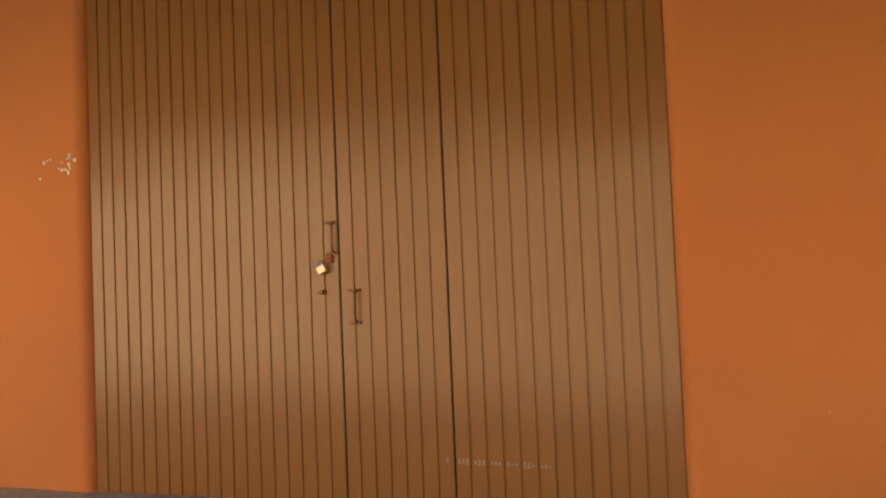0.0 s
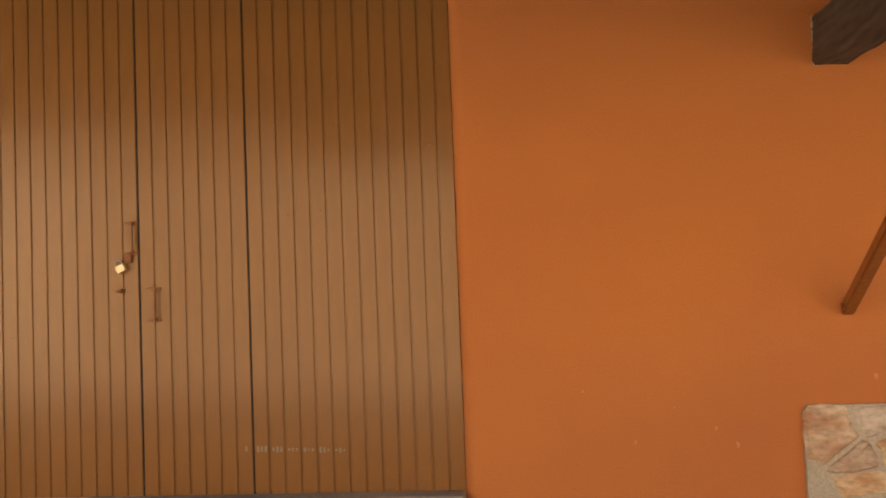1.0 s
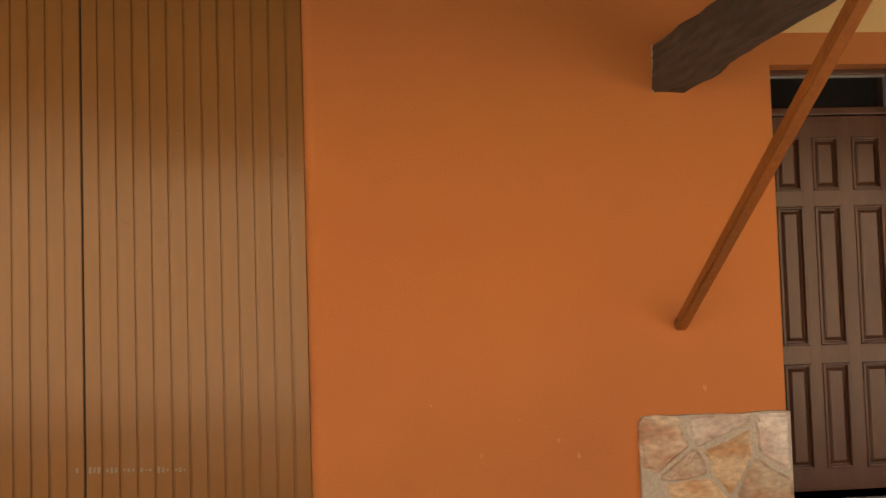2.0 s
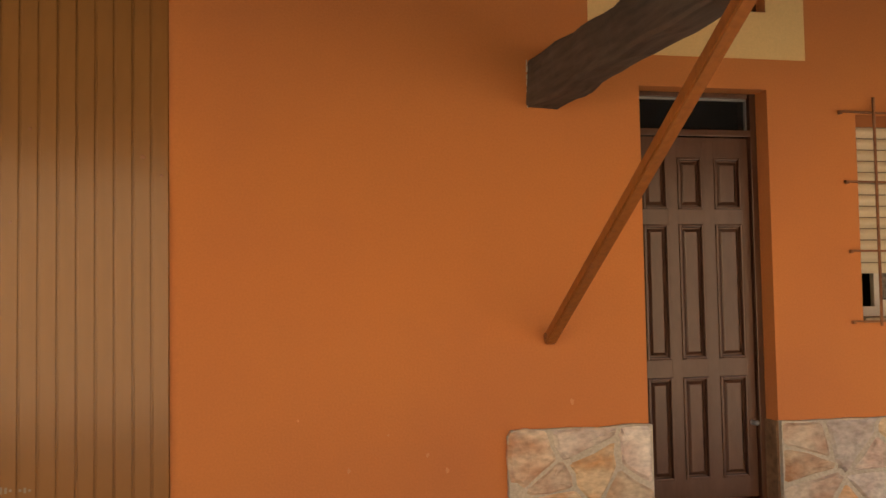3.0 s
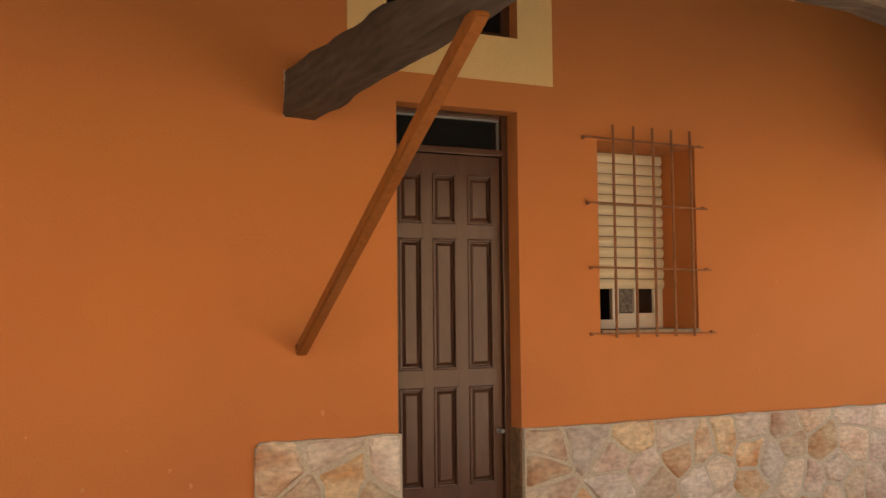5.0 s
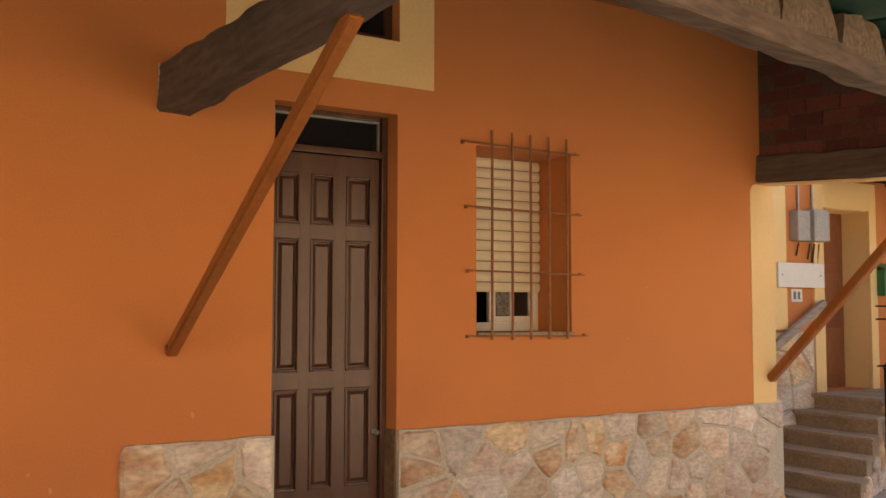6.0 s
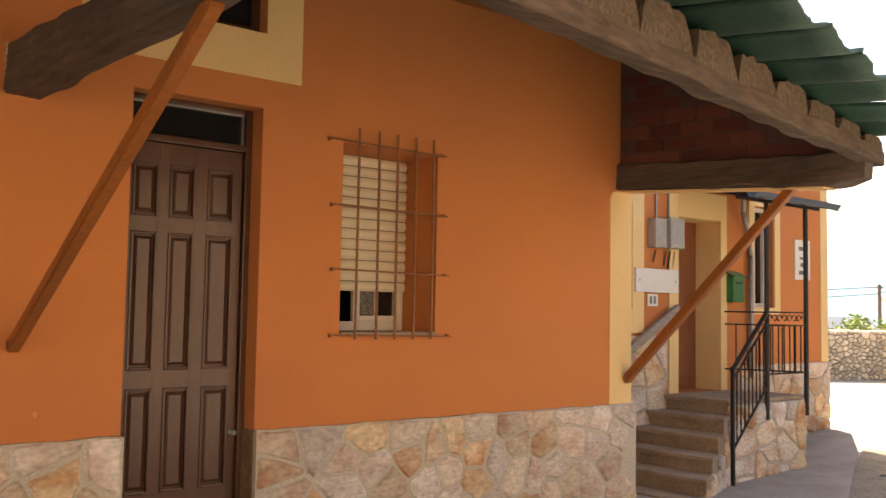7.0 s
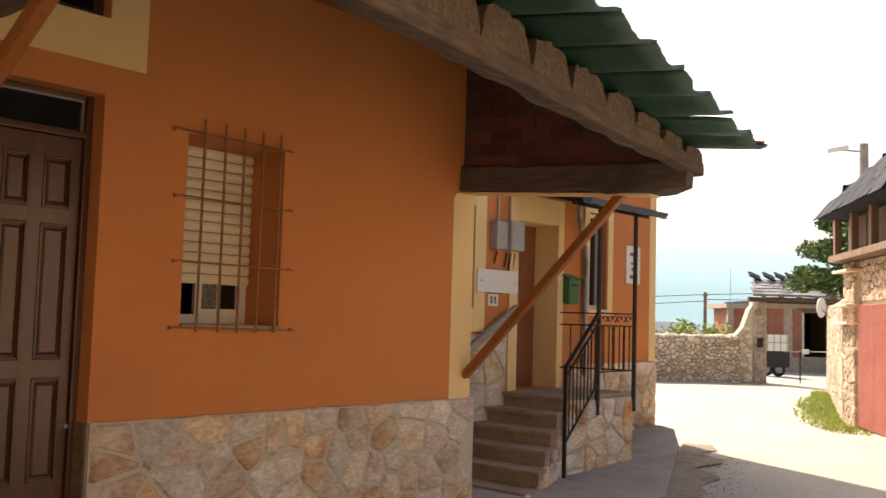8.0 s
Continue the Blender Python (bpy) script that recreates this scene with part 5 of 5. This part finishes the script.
def build_barn():
    """The old barn: its wall runs along the lane; local x towards the camera's end, local -y out to the lane."""
    O = Vector((18.6, 0.71))
    ang = math.degrees(math.atan2(-0.53, -0.85))
    b = thing("old_barn", "old stone barn with slate roof, board gallery and red doors", "barn", (O.x, O.y, GZ))
    b.rotation_euler = (0, 0, radians(ang))
    # local frame: x along the wall towards the near end, the lane is at -y
    part("wall", boxed(-0.75, 0.0, 0.0, 0.6, -0.2, 3.0, bevel=0.02), MORTAR, b)
    part("wall", boxed(0.0, 7.5, 0.08, 0.6, 2.2, 3.0), MORTAR, b)
    part("wall", boxed(-0.75, -0.3, 0.6, 6.0, -0.2, 3.0), MORTAR, b)
    part("wall", boxed(-0.3, 7.5, 5.6, 6.0, -0.2, 3.0), MORTAR, b)
    part("wall", boxed(7.1, 7.5, 0.6, 5.6, -0.2, 3.0), MORTAR, b)
    stone_face(b, -0.78, 0.0, 0.0, 3.0, 0.13, 71, RUBBLE, Matrix.Identity(4), gap=0.01, depth=0.06)
    stone_face(b, 0.0, 2.5, 2.25, 3.0, 0.13, 72, RUBBLE, Matrix.Translation((0, 0.08, 0)), gap=0.01, depth=0.05)
    stone_face(b, -3.0, 0.0, 0.0, 3.0, 0.24, 73, RUBBLE, Matrix.Translation((-0.75, 0, 0)) @ pose(0, 0, 0, 0, 0, -90), gap=0.01, depth=0.06)
    for i, z in enumerate((1.85, 2.17, 2.80)):
        part("slab", boxed(-0.95 - 0.1 * (i % 2), 0.1, -0.22, 0.1, z, z + 0.045, bevel=0.01), FIELDSTONE, b, "jutting pale stone slab")
    # corrugated red doors
    for k in range(3):
        x0 = 0.02 + k * 1.02
        d = part("door", boxed(x0, x0 + 1.0, 0.03, 0.06, 0.05, 2.2), REDMETAL, b, "red corrugated metal door with sun glare put into its colour")
        bm = bmesh.new()
        n = 60
        out = [(x0 + 1.0 * i / n, 0.028 - 0.030 * (1 + math.cos(2 * math.pi * i / 5)) / 2) for i in range(n + 1)]
        prism(bm, out + [(x0 + 1.0, 0.034), (x0, 0.034)], 0.06, 2.19, axis="z")
        part("sheet", bm, REDMETAL, d)
    # board gallery under the eaves
    for k in range(22):
        x0 = -0.55 + k * 0.2
        part("board", boxed(x0, x0 + 0.185, -0.02, 0.02, 3.0, 4.05, bevel=0.004), OLDWOOD, b)
    part("gallery_beam", boxed(-0.9, 7.0, -0.3, 0.3, 3.0, 3.12, bevel=0.01), OLDWOOD, b)
    for k in range(4):
        part("gallery_post", boxed(-0.6 + k * 1.2, -0.46 + k * 1.2, -0.28, -0.16, 3.1, 4.0, bevel=0.008), OLDWOOD, b)
    # hipped slate roof
    c = [(-0.55, -0.56), (8.3, -0.56), (8.3, 6.9), (-0.55, 6.9)]
    ze, top = 3.78, Vector((3.3, 3.0, 7.5))
    bm = bmesh.new()
    lo = [bm.verts.new((x, y, ze)) for x, y in c]
    hi = [bm.verts.new((x, y, ze + 0.06)) for x, y in c]
    ap = bm.verts.new(top)
    for i in range(4):
        bm.faces.new((lo[i], lo[(i + 1) % 4], hi[(i + 1) % 4], hi[i]))
        bm.faces.new((hi[i], hi[(i + 1) % 4], ap))
    bm.faces.new(lo[::-1])
    roof = part("roof", bm, SLATE, b, "weathered slate roof")
    me = mesh("slate", boxed(-0.19, 0.19, -0.24, 0.24, -0.010, 0.010), SLATE)
    rng = random.Random(17)
    A, B = Vector((c[0][0], c[0][1], ze + 0.07)), Vector((c[1][0], c[1][1], ze + 0.07))
    D = Vector((c[3][0], c[3][1], ze + 0.07))
    for P0, P1 in ((A, B), (D, A)):
        e = (P1 - P0).normalized()
        nrm = e.cross(top - P0).normalized()
        up = nrm.cross(e).normalized()
        m = Matrix((e, up, nrm)).transposed().to_4x4()
        H = (top - P0).dot(up)
        L = (P1 - P0).length
        foot = (top - P0).dot(e)
        for j in range(9):
            v = 0.12 + j * 0.36
            lo_, hi_ = foot * v / H, L - (L - foot) * v / H
            k = 0
            u = lo_ + 0.1
            while u < hi_ - 0.1:
                near = (u < 4.2) if P0 is A else (u > L - 2.2)
                if near:
                    s = new("slate", me)
                    s.parent = roof
                    q = m.copy()
                    q.translation = P0 + e * u + up * v + nrm * 0.02
                    s.matrix_local = q @ pose(0, 0, 0, 4 + rng.uniform(-2, 2), 0, rng.uniform(-5, 5))
                u += 0.36
                k += 1


build_barn()


def build_lane_wall():
    a, b = Vector((19.25, 1.12)), Vector((29.0, 4.85))
    L = (b - a).length
    m = pose(b.x, b.y, 0, 0, 0, math.degrees(math.atan2(a.y - b.y, a.x - b.x)))
    w = thing("lane_wall", "high old stone wall along the lane beside the barn", "stone wall")
    o = part("core", boxed(0, L, 0.02, 0.4, GZ - 0.2, GZ + 2.3), MORTAR, w)
    o.matrix_local = m
    stone_face(w, 0.0, L, GZ, GZ + 2.35, 0.30, 75, RUBBLE, m, gap=0.012, depth=0.07)


build_lane_wall()


def build_grass():
    rng = random.Random(19)
    bm = bmesh.new()
    a, b = Vector((17.0, 0.35)), Vector((27.5, 4.6))
    d = (b - a).normalized()
    n = Vector((-d.y, d.x))
    for _ in range(5200):
        t = rng.random()
        w = 0.25 + 0.55 * math.sin(math.pi * min(1, t * 1.2)) ** 0.5
        p = a.lerp(b, t) + n * rng.uniform(-0.5, w) * rng.random() ** 0.4
        h = rng.uniform(0.03, 0.13)
        ang = rng.uniform(0, 6.28)
        u = Vector((math.cos(ang), math.sin(ang), 0)) * rng.uniform(0.012, 0.028)
        base = Vector((p.x, p.y, GZ - 0.02))
        tip = base + Vector((rng.uniform(-0.07, 0.07), rng.uniform(-0.07, 0.07), h))
        bm.faces.new([bm.verts.new(q) for q in (base - u, base + u, tip)])
    g = part("grass", bm, GRASS)
    tagged(g, "tufted green verge grass along the barn wall", "grass", kind="stuff")


build_grass()


def build_street_furniture():
    l = thing("street_lamp", "grey street lamp on a pole beyond the barn", "street lamp", (25.97, 2.92, GZ))
    bm = bmesh.new()
    tube(bm, (0, 0, 0), (0, 0, 6.5), 0.15, 12, 0.11)
    part("pole", bm, CONCRETE, l)
    bm = bmesh.new()
    tube(bm, (0, 0, 6.3), (-0.36, 0.46, 6.33), 0.022, 8)
    part("arm", bm, GREY_METAL, l)
    bm = boxed(-0.35, 0.2, -0.08, 0.08, -0.05, 0.06, bevel=0.03)
    h = part("head", bm, WHITE, l)
    h.matrix_local = pose(-0.50, 0.56, 6.32, 0, 12, 129)
    s = thing("road_sign", "white oval sign on a bracket from the lane wall", "sign", (27.84, 4.66, GZ))
    bm = bmesh.new()
    out = [(0.13 * math.cos(a), 0.28 * math.sin(a)) for a in [i * math.pi / 10 for i in range(20)]]
    prism(bm, out, -0.02, 0.02, axis="y")
    p = part("plate", bm, WHITE, s)
    p.matrix_local = pose(0, 0, 2.35, 0, 0, -50)
    bm = bmesh.new()
    tube(bm, (0.0, 0.02, 2.32), (0.1, -0.30, 2.0), 0.02, 8)
    part("bracket", bm, GREY_METAL, s)
    u = thing("utility_pole", "distant wooden utility pole with wires", "utility pole", (56.9, 22.3, GZ))
    bm = bmesh.new()
    tube(bm, (0, 0, -0.2), (0, 0, 3.85), 0.13, 8, 0.10)
    part("pole", bm, OLDWOOD, u)
    part("crossarm", boxed(-0.3, 0.3, -0.05, 0.05, 3.62, 3.70), OLDWOOD, u)
    for dz, e in ((3.7, (-40, 41, 2.8)), (3.3, (-40, 41, 1.6)), (3.7, (40, -41, 9.5)), (3.4, (40, -41, 7.0))):
        bm = bmesh.new()
        prev = Vector((0, 0, dz))
        for k in range(1, 13):
            t = k / 12
            q = Vector((0, 0, dz)).lerp(Vector(e), t) - Vector((0, 0, 4 * 0.8 * t * (1 - t)))
            tube(bm, prev, q, 0.02, 4)
            prev = q
        part("wire", bm, BLACK_IRON, u)
    a = thing("antenna_mast", "thin distant antenna mast", "mast", (57.94, 21.11, GZ))
    bm = bmesh.new()
    tube(bm, (0, 0, 0), (0, 0, 5.3), 0.035, 6, 0.02)
    part("pole", bm, GREY_METAL, a)


build_street_furniture()


def build_hills():
    m = bpy.data.materials.new("haze_glow_hills")
    m.use_nodes = True
    N, L = m.node_tree.nodes, m.node_tree.links
    b = N["Principled BSDF"]
    # distance haze is put into the base colour and a faint glow
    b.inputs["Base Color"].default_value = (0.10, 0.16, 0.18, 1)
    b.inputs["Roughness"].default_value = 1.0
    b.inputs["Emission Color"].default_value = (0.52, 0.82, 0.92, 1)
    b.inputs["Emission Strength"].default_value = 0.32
    bm = bmesh.new()
    prev = None
    for k in range(61):
        a = radians(-30 + k * 2.2)
        r = 1500
        h = 112 + 14 * noise.noise(Vector((k * 0.13, 0, 0))) + 5 * noise.noise(Vector((k * 0.6, 3, 0)))
        q = [bm.verts.new((r * math.cos(a) * s, r * math.sin(a) * s, z)) for s, z in ((0.8, -40), (0.9, h * 0.4), (1.0, h), (1.25, -60))]
        if prev:
            for i in range(3):
                bm.faces.new((prev[i], q[i], q[i + 1], prev[i + 1]))
        prev = q
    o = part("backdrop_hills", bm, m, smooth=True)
    tagged(o, "hills on the horizon with pale blue haze put into colour and glow", "hills", kind="structure")


build_hills()


# ---- marks on the front wall ----
def build_marks():
    rng = random.Random(23)
    bm_list = []
    for k in range(17):
        x, z = -3.12 + rng.gauss(0, 0.1), 2.0 + rng.gauss(0, 0.045)
        if x > -3.0:
            continue
        bm_list.append((x, z, rng.uniform(0.005, 0.017), WHITE, "paint_chip"))
    for x, z, s in ((2.43, 0.60, 0.016), (1.0, 0.56, 0.006), (1.25, 0.30, 0.010), (1.65, 0.36, 0.010), (1.45, 0.47, 0.006), (5.42, 0.95, 0.007), (5.43, 0.72, 0.006), (5.6, 1.3, 0.005), (1.75, 0.28, 0.012)):
        bm_list.append((x, z, s, SCUFF, "scuff"))
    w = front
    for x, z, s, m, nm in bm_list:
        bm = bmesh.new()
        n = 7
        out = [(x + s * rng.uniform(0.5, 1.1) * math.cos(a), z + s * rng.uniform(0.6, 1.6) * math.sin(a)) for a in [i * 2 * math.pi / n for i in range(n)]]
        prism(bm, out, -0.0025, 0.0005)
        part(nm, bm, m, w)


build_marks()
